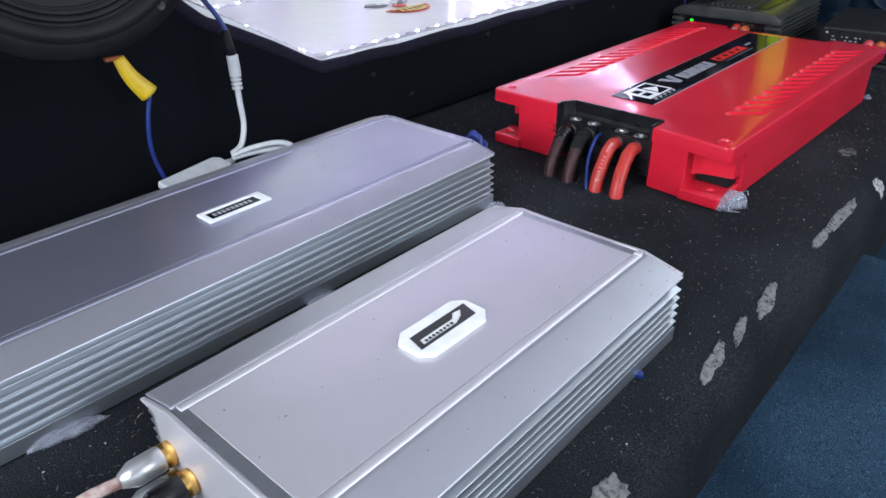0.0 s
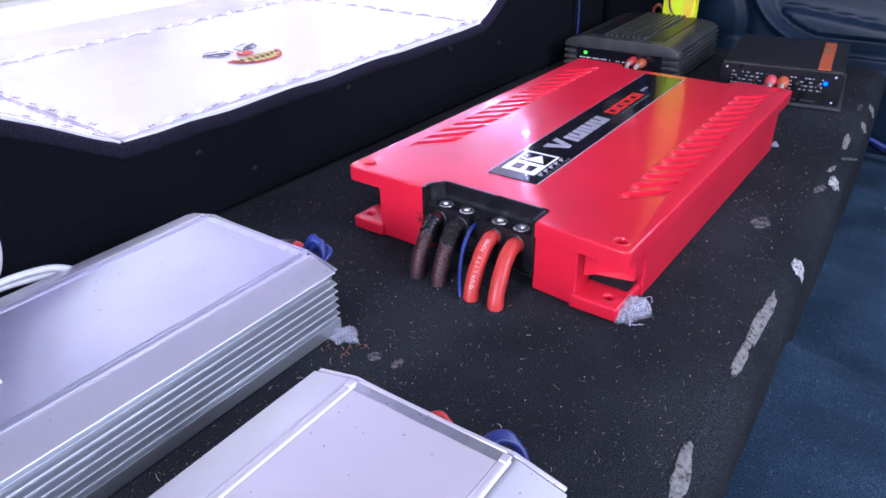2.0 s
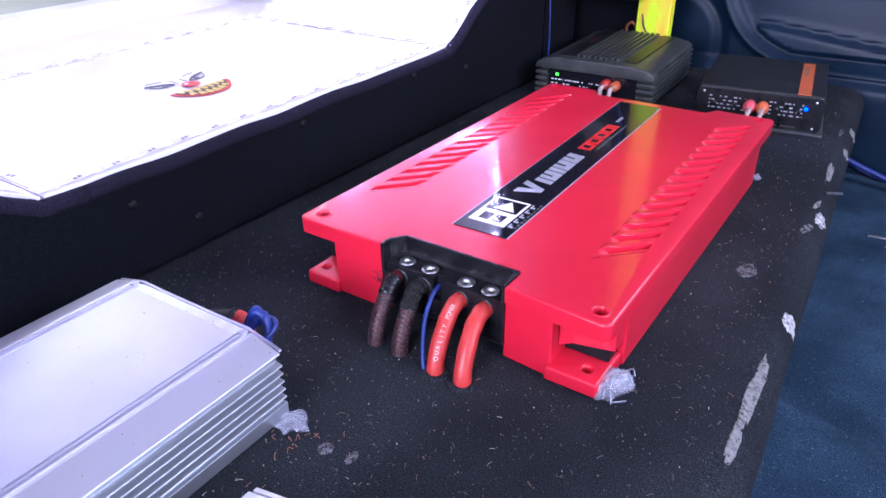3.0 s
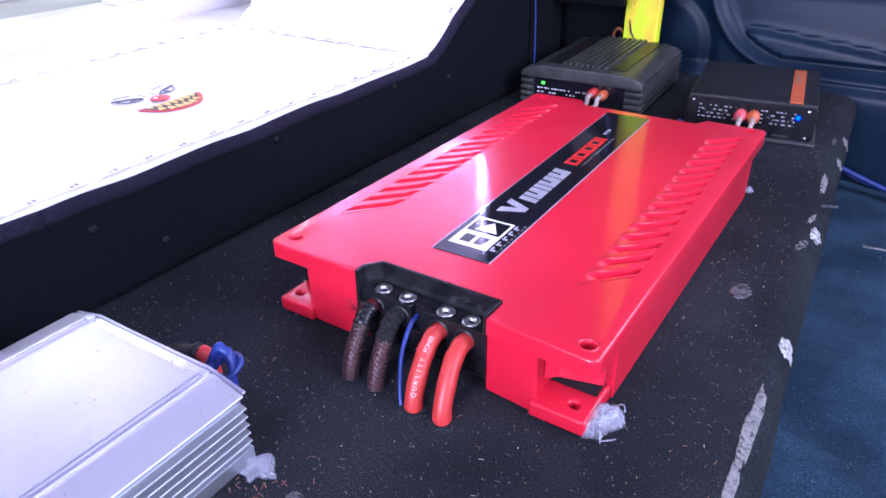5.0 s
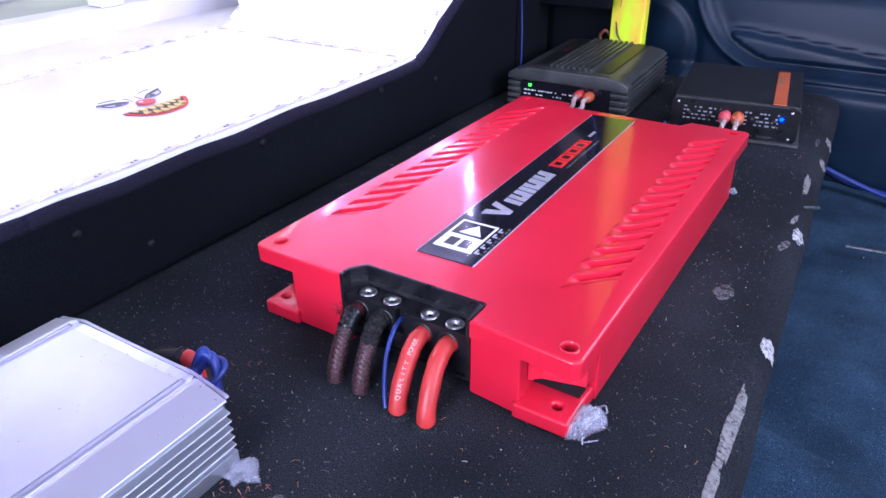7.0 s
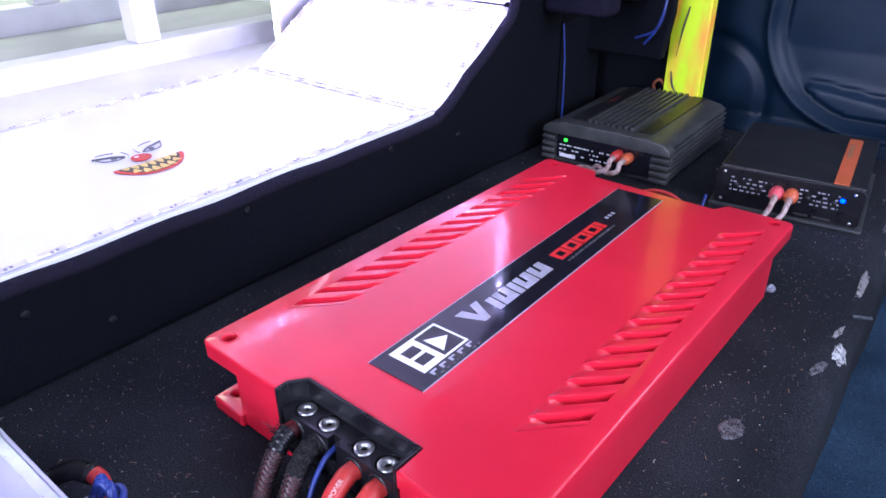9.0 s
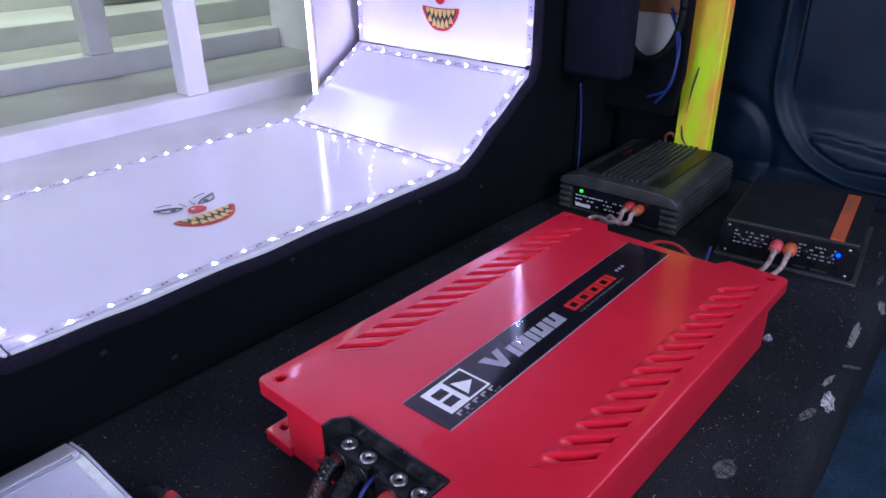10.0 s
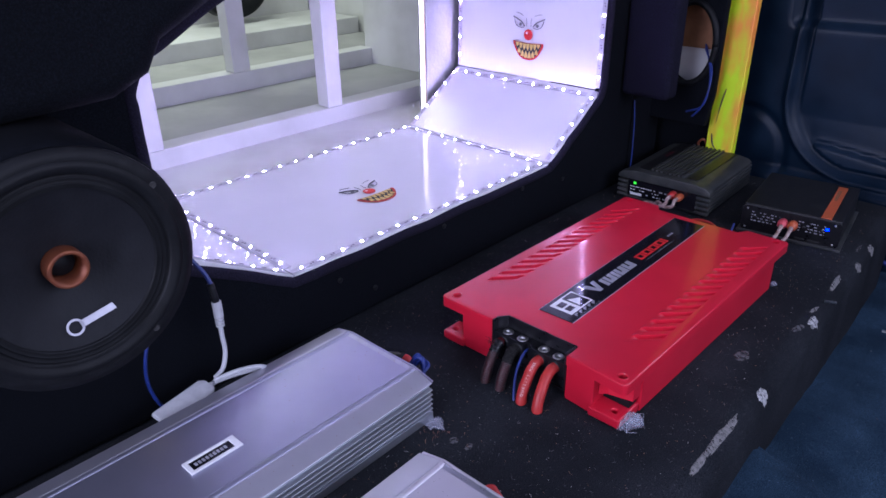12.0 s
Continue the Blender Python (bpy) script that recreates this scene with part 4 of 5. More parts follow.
for i, (x, xe, t0, t1, shrink) in enumerate(((0.0890, 0.0950, 0.20, 0.48, M_BLACKPL), (0.1085, 0.1150, 0.05, 0.55, M_FUZZ))):
    ob = thing("power_cable", pose(0, 0, 0), "red power cable in black braided sleeve and tape", "cable", G)
    path = [(x, 0.000, 0.0325), (x + 0.0005, -0.009, 0.0322), (x + 0.0025, -0.0195, 0.0255), (xe - 0.002, -0.0315, 0.0080), (xe, -0.036, -0.012)]
    line = spline(path, 12)
    part("core", tube(path, 0.0050, 16, 9), M_REDDARK, ob, "dark red core under the braid", smooth=True)
    sleeve = line[int(0.42 * len(line)):]
    tagged(part("sleeve", braid(sleeve[::4] + [sleeve[-1]], 0.0053, 8, 2.6, 0.00036), M_BRAID, ob, "black braided sleeve", smooth=True), kind="stuff")
    part("tape", tube(line[int(t0 * len(line)):int(t1 * len(line))], lambda t: 0.0064 + 0.0003 * math.sin(t * 23) - 0.0006 * t, 20, 2), shrink, ob, "black tape round the sleeve", smooth=True)
    part("bare_end", tube([(x, 0.004, 0.0325), (x, -0.006, 0.0327)], 0.0050, 12, 3), M_REDCABLE, ob, smooth=True)
bm = bmesh.new()
rnd = random.Random(8)
for k in range(16):
    a = Vector((0.0865 + rnd.uniform(-0.003, 0.004), -0.006 + rnd.uniform(-0.004, 0.004), 0.031 + rnd.uniform(-0.004, 0.005)))
    tube([a, a + Vector((rnd.uniform(-0.006, 0.0), rnd.uniform(-0.005, 0.0), rnd.uniform(0.0, 0.007))), a + Vector((rnd.uniform(-0.011, 0.001), rnd.uniform(-0.008, 0), rnd.uniform(0.0, 0.012)))], 0.00018, 3, 3, bm)
tagged(part("frayed_sleeve", bm, M_RUBBER), "frayed black braid strands at the cable end", "strands", kind="stuff")
cable([(0.1215, 0.002, 0.036), (0.1235, -0.010, 0.034), (0.1265, -0.023, 0.022), (0.1345, -0.0365, 0.005), (0.1405, -0.0415, -0.006)], 0.0015, M_BLUEWIRE, "remote_wire", "thin blue remote wire into the carpet", "wire")

# ---------------------------------------------------------------- silver amplifiers
def silver_amp(m, length, label, badge, bead, badge_at, finish_top):
    ob = thing("silver_amplifier", m, label, "amplifier", "silver amplifiers")
    W2, zr = 0.0725, 0.0505
    fin = []
    z = 0.0362
    for k in range(5):
        fin += [(W2 + 0.0004, z), (W2 + 0.0004, z - 0.0009), (W2 - 0.0020, z - 0.0016), (W2 - 0.0038, z - 0.0030), (W2 - 0.0040, z - 0.0046)]
        z -= 0.0055
    right = [(0.044, zr), (W2 - 0.001, 0.0440), (W2 - 0.001, 0.0434), (W2 - 0.0030, 0.0428), (W2 - 0.0040, 0.0410), (W2 - 0.0040, 0.0376), *fin, (W2 + 0.0002, 0.0098), (W2 + 0.0002, 0.0005)]
    prof = right + [(-x, z) for x, z in right[::-1]]
    part("heat_sink", prism(prof, [], 0, -length, TO_Y), M_ALU, ob, bevel=0.0003, segs=1)
    # centre cover between two raised beads
    bx = bead
    cover = [(-bx + 0.0032, zr - 0.002), (-bx + 0.0032, zr + 0.0002), (bx - 0.0032, zr + 0.0002), (bx - 0.0032, zr - 0.002)]
    part("cover", prism(cover, [], -0.006, -length + 0.006, TO_Y), finish_top, ob, bevel=0.0003)
    for s in (-1, 1):
        part("bead", prism([(s * bx + 0.0028 * math.cos(radians(20 * k)), zr - 0.0004 + 0.0015 * math.sin(radians(20 * k))) for k in range(10)], [], -0.003, -length + 0.003, TO_Y), finish_top, ob, bevel=0.0002)
        part("facet", prism([(s * (bx + 0.0030), zr - 0.0016), (s * (bx + 0.0030), zr + 0.0003), (s * (bx + 0.0060), zr + 0.0002), (s * (W2 + 0.0006), 0.0449), (s * (W2 + 0.0006), 0.0438)], [], -0.0008, -length + 0.0008, TO_Y), M_FACET, ob, bevel=0.0005)
    plate = [(0.0600, 0.001), (0.0600, 0.0430), (0.0715, 0.0438), (0.0715, 0.0452), (0.046, 0.0512), (0.02, 0.0506), (-0.02, 0.0506), (-0.046, 0.0512), (-0.0715, 0.0452), (-0.0715, 0.0438), (-0.0600, 0.0430), (-0.0600, 0.001)]
    for y in (0.0, -length - 0.0025):
        part("end_plate", prism(plate, [], y, y + 0.0025, TO_Y), finish_top, ob, bevel=0.0006)
    for s in (-1, 1):
        part("clip", boxes((s * bx - 0.0022, s * bx + 0.0022, -0.0062, -0.0012, zr + 0.0006, zr + 0.0017)), finish_top, ob, bevel=0.0006)
    badge(ob, badge_at, zr + 0.0003)
    bm = bmesh.new()
    rnd = random.Random(int(length * 1000))
    for k in range(56):
        y, x = -rnd.random() * length * (0.02 if k % 4 == 1 else 0.3 if k % 2 else 1), rnd.uniform(-0.038, 0.038) if k % 3 else rnd.uniform(0.056, 0.070)
        zz = zr + 0.0003 if abs(x) < 0.041 else zr + 0.0006 - (x - bx - 0.006) * 5.3 / (66.5 - 1000 * bx)
        w, h = rnd.uniform(0.0001, 0.0006), rnd.uniform(0.0001, 0.0002)
        box(bm, -w, w, -h, h, -0.0001, 0.0001, pose(x, y, zz, 0, 0 if abs(x) < 0.041 else 11, rnd.uniform(0, 180)))
    specks = part("scuffs", bm, M_BROWN if length > 0.3 else M_STAIN_DARK, ob)
    tagged(specks, kind="stuff")
    return ob


def badge_hex(ob, at, z):
    pts = [(-0.013, -0.018), (-0.007, -0.025), (0.007, -0.025), (0.013, -0.019), (0.013, 0.018), (0.007, 0.025), (-0.007, 0.025), (-0.013, 0.019)]
    b = part("badge", prism(pts, [], 0, 0.0022), M_WHITE_PRINT, ob, "white badge with black slanted block", bevel=0.0006)
    place(b, Matrix.Translation((*at, z)))
    part("badge_block", prism([(-0.0055, -0.0185), (0.0055, -0.021), (0.0055, 0.0185), (-0.0055, 0.021)], [[(-0.0005, -0.0165), (0.0036, -0.0175), (0.0036, 0.0060), (0.0010, 0.0120), (-0.0030, 0.0160), (-0.0040, 0.0110), (-0.0005, 0.0070)]], 0.0023, 0.0026), M_DASH, b)
    bm = bmesh.new()
    for k in range(8):
        box(bm, 0.0010, 0.0028, -0.0150 + 0.0026 * k, -0.0134 + 0.0026 * k, 0.0023, 0.0025)
    tagged(part("badge_bars", bm, M_STAIN_DARK, b), kind="stuff")


def badge_slot(ob, at, z):
    b = part("badge", prism([(-0.0085, -0.024), (0.0085, -0.024), (0.0085, 0.024), (-0.0085, 0.024)], [[(-0.0055, -0.020), (0.0055, -0.020), (0.0055, 0.018), (-0.0055, 0.018)]], 0, 0.0018), M_WHITE_PRINT, ob, "raised silver badge frame with black inlay", bevel=0.0006)
    place(b, Matrix.Translation((*at, z)))
    part("inlay", boxes((-0.0054, 0.0054, -0.0198, 0.0178, 0.0003, 0.0009)), M_PLATE, b)
    bm = bmesh.new()
    for k in range(9):
        box(bm, -0.0022, 0.0018, -0.0165 + 0.0034 * k, -0.0142 + 0.0034 * k, 0.0010, 0.0012)
    tagged(part("badge_bars", bm, M_SILVER_PRINT, b), kind="stuff")


silver_amp(pose(0.0235, -0.118, 0.0005, 0, 0, 1.2), 0.392, "long silver finned car amplifier beside the wall", badge_slot, 0.0485, (0.0085, -0.1985), M_ALU_TOP)
short_amp = silver_amp(pose(0.2255, -0.190, 0.0005, 0, 0, 1.6), 0.252, "short silver finned car amplifier with white badge", badge_hex, 0.0445, (0.0060, -0.1325), M_PALE_TOP)
short_amp.scale = (0.96, 1, 1)
glue(0.102, -0.121, 0.011, 0.010, 0.004, 11)
glue(0.106, -0.466, 0.0055, 0.019, 0.0045, 12)
glue(0.1035, -0.30, 0.005, 0.012, 0.003, 14)

M_STRAND = material("copper_strand", (0.28, 0.12, 0.07), 0.4, metal=0.6, second=(0.30, 0.11, 0.06), scale=300)
M_PLUG = material("dull_silver_plug", (0.55, 0.55, 0.56), 0.3, metal=0.7, second=(0.4, 0.4, 0.4), scale=90)
# stray copper strands beside the glue at the end of the long amplifier
bm = bmesh.new()
rnd = random.Random(31)
for k in range(9):
    a = Vector((0.113 + rnd.uniform(-0.008, 0.009), -0.128 + rnd.uniform(-0.010, 0.008), 0.0010))
    d = rnd.uniform(0, 6.28)
    e = Vector((math.cos(d), math.sin(d), 0)) * rnd.uniform(0.002, 0.0055)
    tube([a, a + 0.5 * e + Vector((rnd.uniform(-0.002, 0.002), rnd.uniform(-0.002, 0.002), rnd.uniform(0.0005, 0.003))), a + e], 0.00013, 4, 5, bm)
tagged(part("copper_strands", bm, M_STRAND), "stray coppery wire strands on the carpet", "strands", kind="stuff")
# plugs at the near end of the short amplifier
G = "audio plugs at the silver amplifier"
for k, (x, z) in enumerate(((0.184, 0.026), (0.200, 0.020), (0.186, 0.010))):
    m = Matrix.Translation((x, -0.4455, z)) @ Matrix.Rotation(radians(90), 4, "X")
    ob = thing("audio_plug", m, "gold and clear audio plug in the amplifier end", "plug", G)
    part("shell", lathe([(0, 0.024), (0.0032, 0.024), (0.0062, 0.018), (0.0062, 0.006), (0.0048, 0.003), (0, 0.003)], 18), M_PLUG if k != 1 else M_BLACKPL, ob, smooth=True)
    part("collar", lathe([(0.0052, 0.006), (0.0062, 0.004), (0.0062, 0.0), (0, 0)], 18), material("gold", (0.7, 0.42, 0.12), 0.3, metal=1.0), ob, smooth=True)
    cable([(x, -0.469, z), (x - 0.004, -0.485, z - 0.002), (x - 0.012, -0.51, max(0.004, z - 0.014)), (x - 0.02, -0.56, 0.004)], 0.0028, M_CLEAR if k != 1 else M_RUBBER, "audio_cable", "grey audio cable behind the plug", "cable", G)

# wiring between the silver amplifier and the red one
cable([(-0.006, -0.116, 0.014), (0.002, -0.104, 0.019), (0.014, -0.098, 0.0265), (0.032, -0.094, 0.0320)], 0.0058, M_BLACKPL, "cable_end", "black sleeved cable end at the amplifier", "cable")
cable([(0.032, -0.094, 0.0320), (0.037, -0.093, 0.0300), (0.041, -0.094, 0.018), (0.041, -0.097, -0.004)], 0.0048, M_REDCABLE, "red_cable_end", "red cable end going into the carpet", "cable")
rnd = random.Random(17)
for k in range(4):
    o = 0.0017 * k
    w = [rnd.uniform(-0.0012, 0.0012) for _ in range(6)]
    cable([(0.044 + o, -0.117, 0.018), (0.0475 + o, -0.104 + w[0], 0.030 + w[1]), (0.0555 + o, -0.0985 + w[2], 0.0485 - 0.7 * o), (0.0635 + 0.5 * o, -0.098 + w[3], 0.0435), (0.0650 + o, -0.099 - o + w[4], 0.022), (0.0640 + o, -0.1015, -0.002)], 0.0019, M_BLUEWIRE, "wire_loop", "blue speaker wire knotted in a loop", "wire", "blue wire loops")
cable([(0.0525, -0.104, 0.036), (0.0600, -0.0925, 0.0405), (0.0685, -0.0945, 0.0400), (0.0680, -0.1035, 0.0350), (0.0590, -0.1030, 0.0320)], 0.0019, M_BLUEWIRE, "wire_loop", "blue speaker wire knotted in a loop", "wire", "blue wire loops")
cable([(0.0450, -0.1075, 0.0300), (0.0490, -0.1000, 0.0320), (0.0545, -0.1030, 0.0320)], 0.0022, M_WHITECABLE, "wire_tie", "white tie round the blue wires", "tie")
for k in range(3):
    o = 0.0022 * k
    cable([(0.212 + o, -0.187, 0.016), (0.210 + o, -0.177, 0.027), (0.217 + o, -0.169, 0.031 - o), (0.224 + o, -0.171, 0.022), (0.224 + o, -0.176, 0.004), (0.225, -0.178, -0.004)], 0.0019, M_REDCABLE, "wire_loop", "red wire loop at the amplifier end", "wire", "red wire loops")
for k in range(3):
    o = 0.002 * k
    cable([(0.246 + o, -0.187, 0.020), (0.247 + o, -0.174, 0.036), (0.256 + o, -0.166, 0.036 - o), (0.263 + o, -0.169, 0.018), (0.265, -0.174, -0.004)], 0.0018, M_BLUEWIRE, "wire_loop", "blue wire loop at the amplifier end", "wire", "blue wire loops")

# ---------------------------------------------------------------- black finned amplifier
def speckle_print(bm, x0, x1, z0, z1, rows, seed, depth=0.0004):
    rnd = random.Random(seed)
    for r_ in range(rows):
        z = z0 + (z1 - z0) * (r_ + 0.5) / rows
        x = x0
        while x < x1:
            w = rnd.uniform(0.0012, 0.0042)
            if rnd.random() < 0.55:
                box(bm, x, min(x1, x + w), -depth, 0.0, z - 0.0007, z + 0.0007)
            x += w + rnd.uniform(0.001, 0.004)
    return bm


M_RIB = material("grey_rib", (0.085, 0.088, 0.090), 0.38, metal=0.5, second=(0.06, 0.062, 0.064), scale=60)
a1 = thing("finned_amplifier", pose(0.0, 0.527, 0.0005, 0, 0, 2.5), "small black finned amplifier with green light", "amplifier")
zz = 0.004
prof = []
for k in range(6):
    prof += [(0.0765, zz), (0.0782, zz + 0.0010), (0.0782, zz + 0.0030), (0.0765, zz + 0.0040), (0.072, zz + 0.0044), (0.072, zz + 0.0062)]
    zz += 0.00645
prof += [(0.077, 0.0435), (0.070, 0.0485), (0.052, 0.0520)]
full = [(0.066, 0.0005), *prof, *[(-x, z) for x, z in prof[::-1]], (-0.066, 0.0005)]
part("heat_sink", prism(full, [], 0.006, 0.190, TO_Y), M_FIN, a1, bevel=0.0004, segs=1)
part("front_lip", prism([(-0.080, 0.0370), (0.080, 0.0370), (0.079, 0.0440), (0.071, 0.0495), (0.052, 0.0530), (-0.052, 0.0530), (-0.071, 0.0495), (-0.079, 0.0440)], [], -0.004, 0.014, TO_Y), M_FIN, a1, bevel=0.0015)
part("front_panel", boxes((-0.062, 0.057, 0.0015, 0.0059, 0.006, 0.0368)), M_PLATE, a1, bevel=0.0005)
for x0, x1 in ((-0.080, -0.063), (0.058, 0.080)):
    for k in range(4):
        part("cheek_fin", boxes((x0, x1, -0.0030, 0.0058, 0.004 + 0.0082 * k, 0.0092 + 0.0082 * k)), M_FIN, a1, bevel=0.0012)
for k in range(8):
    part("rib", boxes((-0.030 + 0.0076 * k, -0.0262 + 0.0076 * k, 0.016, 0.188, 0.0515, 0.0555)), M_RIB, a1, bevel=0.0005)
part("top_plate", boxes((0.034, 0.050, 0.016, 0.188, 0.0516, 0.0532)), M_DUSTY, a1)
part("top_plate", boxes((-0.052, -0.034, 0.016, 0.188, 0.0516, 0.0532)), M_DUSTY, a1)
tagged(part("print", speckle_print(bmesh.new(), -0.058, 0.014, 0.010, 0.026, 3, 4), M_WHITE_PRINT, a1), kind="stuff").location = (0, 0.0014, 0)
part("logo_bar", boxes((-0.057, -0.036, 0.0006, 0.0014, 0.0085, 0.0125)), M_WHITE_PRINT, a1)
part("top_logo_bar", boxes((-0.0455, -0.0415, 0.100, 0.128, 0.0533, 0.0535)), M_REDDARK, a1)
part("power_light", boxes((-0.0515, -0.0480, -0.0002, 0.0014, 0.0285, 0.0315)), glowing("green_led", (0.04, 0.75, 0.02), 2.2), a1, "glowing green power light")
G = "audio plugs at the black amplifiers"
for k, (x, z, mat, word) in enumerate(((0.020, 0.0275, M_REDCABLE, "red"), (0.032, 0.0265, M_ORANGE, "orange"))):
    ob = thing("audio_plug", a1.matrix_world @ Matrix.Translation((x, 0.0012, z)) @ Matrix.Rotation(radians(90), 4, "X"), f"{word} audio plug in the black amplifier", "plug", G)
    part("shell", lathe([(0, 0.017), (0.0036, 0.0165), (0.0060, 0.013), (0.0064, 0.003), (0.0058, 0), (0, 0)], 18), mat, ob, smooth=True)
    part("strain_relief", lathe([(0, 0.027), (0.0024, 0.027), (0.0036, 0.0165), (0, 0.0165)], 14), M_CLEAR, ob, smooth=True)
    a = a1.matrix_world @ Vector((x, -0.024, z))
    cable([a, a + Vector((0.001, -0.008, -0.007)), a + Vector((-0.010, -0.011, -0.013 + 0.003 * k)), a + Vector((-0.024, -0.006, -0.013 + 0.006 * k)), a + Vector((-0.037 + 0.004 * k, -0.004, -0.016)), a + Vector((-0.044, -0.010, -0.0225)), a + Vector((-0.040, -0.020, -0.0235))], 0.0029, M_CLEAR, "audio_cable", "clear jacketed audio cable", "cable", G)

# ---------------------------------------------------------------- black amplifier with orange strip
a2 = thing("flat_amplifier", pose(0.1345, 0.525, 0.0005, 0, 0, 7.6), "flat black amplifier with orange strip and blue light", "amplifier")
part("case", boxes((0.001, 0.136, 0.004, 0.166, 0.002, 0.0445)), M_DUSTY, a2, bevel=0.0022, segs=3)
part("base_plate", boxes((-0.004, 0.141, -0.004, 0.170, 0.0, 0.0035)), M_FIN, a2, bevel=0.0008)
panel_outline = arc(0.006, 0.009, 0.006, 180, 270) + arc(0.131, 0.009, 0.006, 270, 360) + arc(0.131, 0.037, 0.006, 0, 90) + arc(0.006, 0.037, 0.006, 90, 180)
part("front_panel", prism(panel_outline, [], 0.0005, 0.0042, TO_Y), M_BLACKPL, a2, bevel=0.0005)
part("orange_strip", boxes((0.107, 0.1205, 0.0045, 0.150, 0.0444, 0.0456)), M_ORANGE, a2, "orange plastic strip with dark print")
bm = bmesh.new()
for k in range(8):
    box(bm, 0.1095, 0.1145, 0.084 + 0.006 * k, 0.088 + 0.006 * k, 0.0457, 0.0459)
part("strip_print", bm, M_BROWN, a2)
tagged(part("print", speckle_print(speckle_print(bmesh.new(), 0.014, 0.054, 0.018, 0.036, 4, 9), 0.080, 0.116, 0.018, 0.036, 4, 10), M_SILVER_PRINT, a2), kind="stuff").location = (0, 0.0004, 0)
for x, z in ((0.007, 0.038), (0.128, 0.038), (0.007, 0.008), (0.129, 0.008)):
    part("screw", lathe([(0, 0.0009), (0.0012, 0.0008), (0.0016, 0)], 12, Matrix.Translation((x, 0.0005, z)) @ Matrix.Rotation(radians(90), 4, "X")), M_STEEL, a2, smooth=True)
for x in (0.020, 0.043, 0.088, 0.112):
    part("knob", lathe([(0, 0.0015), (0.0022, 0.0015), (0.0026, 0)], 14, Matrix.Translation((x, 0.0005, 0.026)) @ Matrix.Rotation(radians(90), 4, "X")), M_DUSTY, a2, smooth=True)
part("vent_slot", boxes((0.078, 0.092, 0.0001, 0.0006, 0.0065, 0.0085), (0.096, 0.112, 0.0001, 0.0006, 0.0065, 0.0085)), M_DASH, a2)
part("power_light", lathe([(0, 0.0016), (0.0014, 0.0013), (0.0023, 0.0)], 16, Matrix.Translation((0.1185, 0.0006, 0.030)) @ Matrix.Rotation(radians(90), 4, "X")), glowing("blue_led", (0.002, 0.012, 1.0), 30.0), a2, "glowing blue power light")
M_PINK = material("pink_plug", (0.62, 0.08, 0.10), 0.4, second=(0.5, 0.06, 0.08), scale=90)
for x, mat, word in ((0.0600, M_PINK, "pink"), (0.0735, M_ORANGE, "orange")):
    ob = thing("audio_plug", a2.matrix_world @ Matrix.Translation((x, 0.0004, 0.0285)) @ Matrix.Rotation(radians(100), 4, "X"), f"{word} audio plug in the flat amplifier", "plug", G)
    part("shell", lathe([(0, 0.016), (0.0036, 0.0155), (0.0066, 0.0115), (0.0072, 0.006), (0.0062, 0.001), (0.0045, 0), (0, 0)], 20), mat, ob, smooth=True)
    part("strain_relief", lathe([(0, 0.026), (0.0024, 0.026), (0.0038, 0.0150), (0, 0.0150)], 14), M_CLEAR, ob, smooth=True)
    a = a2.matrix_world @ Vector((x, -0.024, 0.0245))
    cable([a, a + Vector((0.0, -0.012, -0.006)), a + Vector((-0.005, -0.020, -0.013)), a + Vector((-0.016, -0.030, -0.018)), a + Vector((-0.03, -0.040, -0.0205))], 0.0027, M_CLEAR, "audio_cable", "clear jacketed audio cable", "cable", G)
cable([(0.070, 0.455, 0.010), (0.085, 0.470, 0.020), (0.110, 0.470, 0.022), (0.135, 0.455, 0.016), (0.150, 0.440, 0.006)], 0.0022, M_REDCABLE, "red_wire", "thin red wire behind the red amplifier", "wire")
cable([(0.075, 0.452, 0.006), (0.092, 0.462, 0.015), (0.118, 0.464, 0.016), (0.140, 0.450, 0.010)], 0.0022, M_RUBBER, "black_wire", "thin black wire behind the red amplifier", "wire")
cable([(0.140, 0.484, 0.026), (0.142, 0.470, 0.014), (0.146, 0.458, 0.004)], 0.0016, M_BLUEWIRE, "blue_wire", "short blue wire end", "wire")

# ---------------------------------------------------------------- upright neon board
nb = thing("upright_board", pose(0.005, 0.7285, 0.0005), "upright board sprayed neon yellow and orange", "board")
part("board", boxes((-0.0245, 0.0245, -0.009, 0.009, 0, 0.60)), M_NEON, nb, bevel=0.002)
bm = bmesh.new()
tube([(-0.003, -0.0096, 0.163), (-0.008, -0.0096, 0.135), (-0.012, -0.0096, 0.100)], lambda t: 0.0004 + 0.0012 * math.sin(math.pi * min(1, t + 0.15)), 5, 6, bm)
tube([(-0.016, -0.0096, 0.080), (-0.012, -0.0096, 0.062), (-0.002, -0.0096, 0.048)], lambda t: 0.0004 + 0.0011 * math.sin(math.pi * min(1, t + 0.1)), 5, 6, bm)
part("black_stroke", bm, M_DASH, nb)
cable([(-0.018, 0.727, 0.055), (-0.026, 0.722, 0.066), (-0.034, 0.722, 0.058), (-0.030, 0.724, 0.045)], 0.0022, M_COPPER, "brown_wire", "brown wire loop at the board foot", "wire")
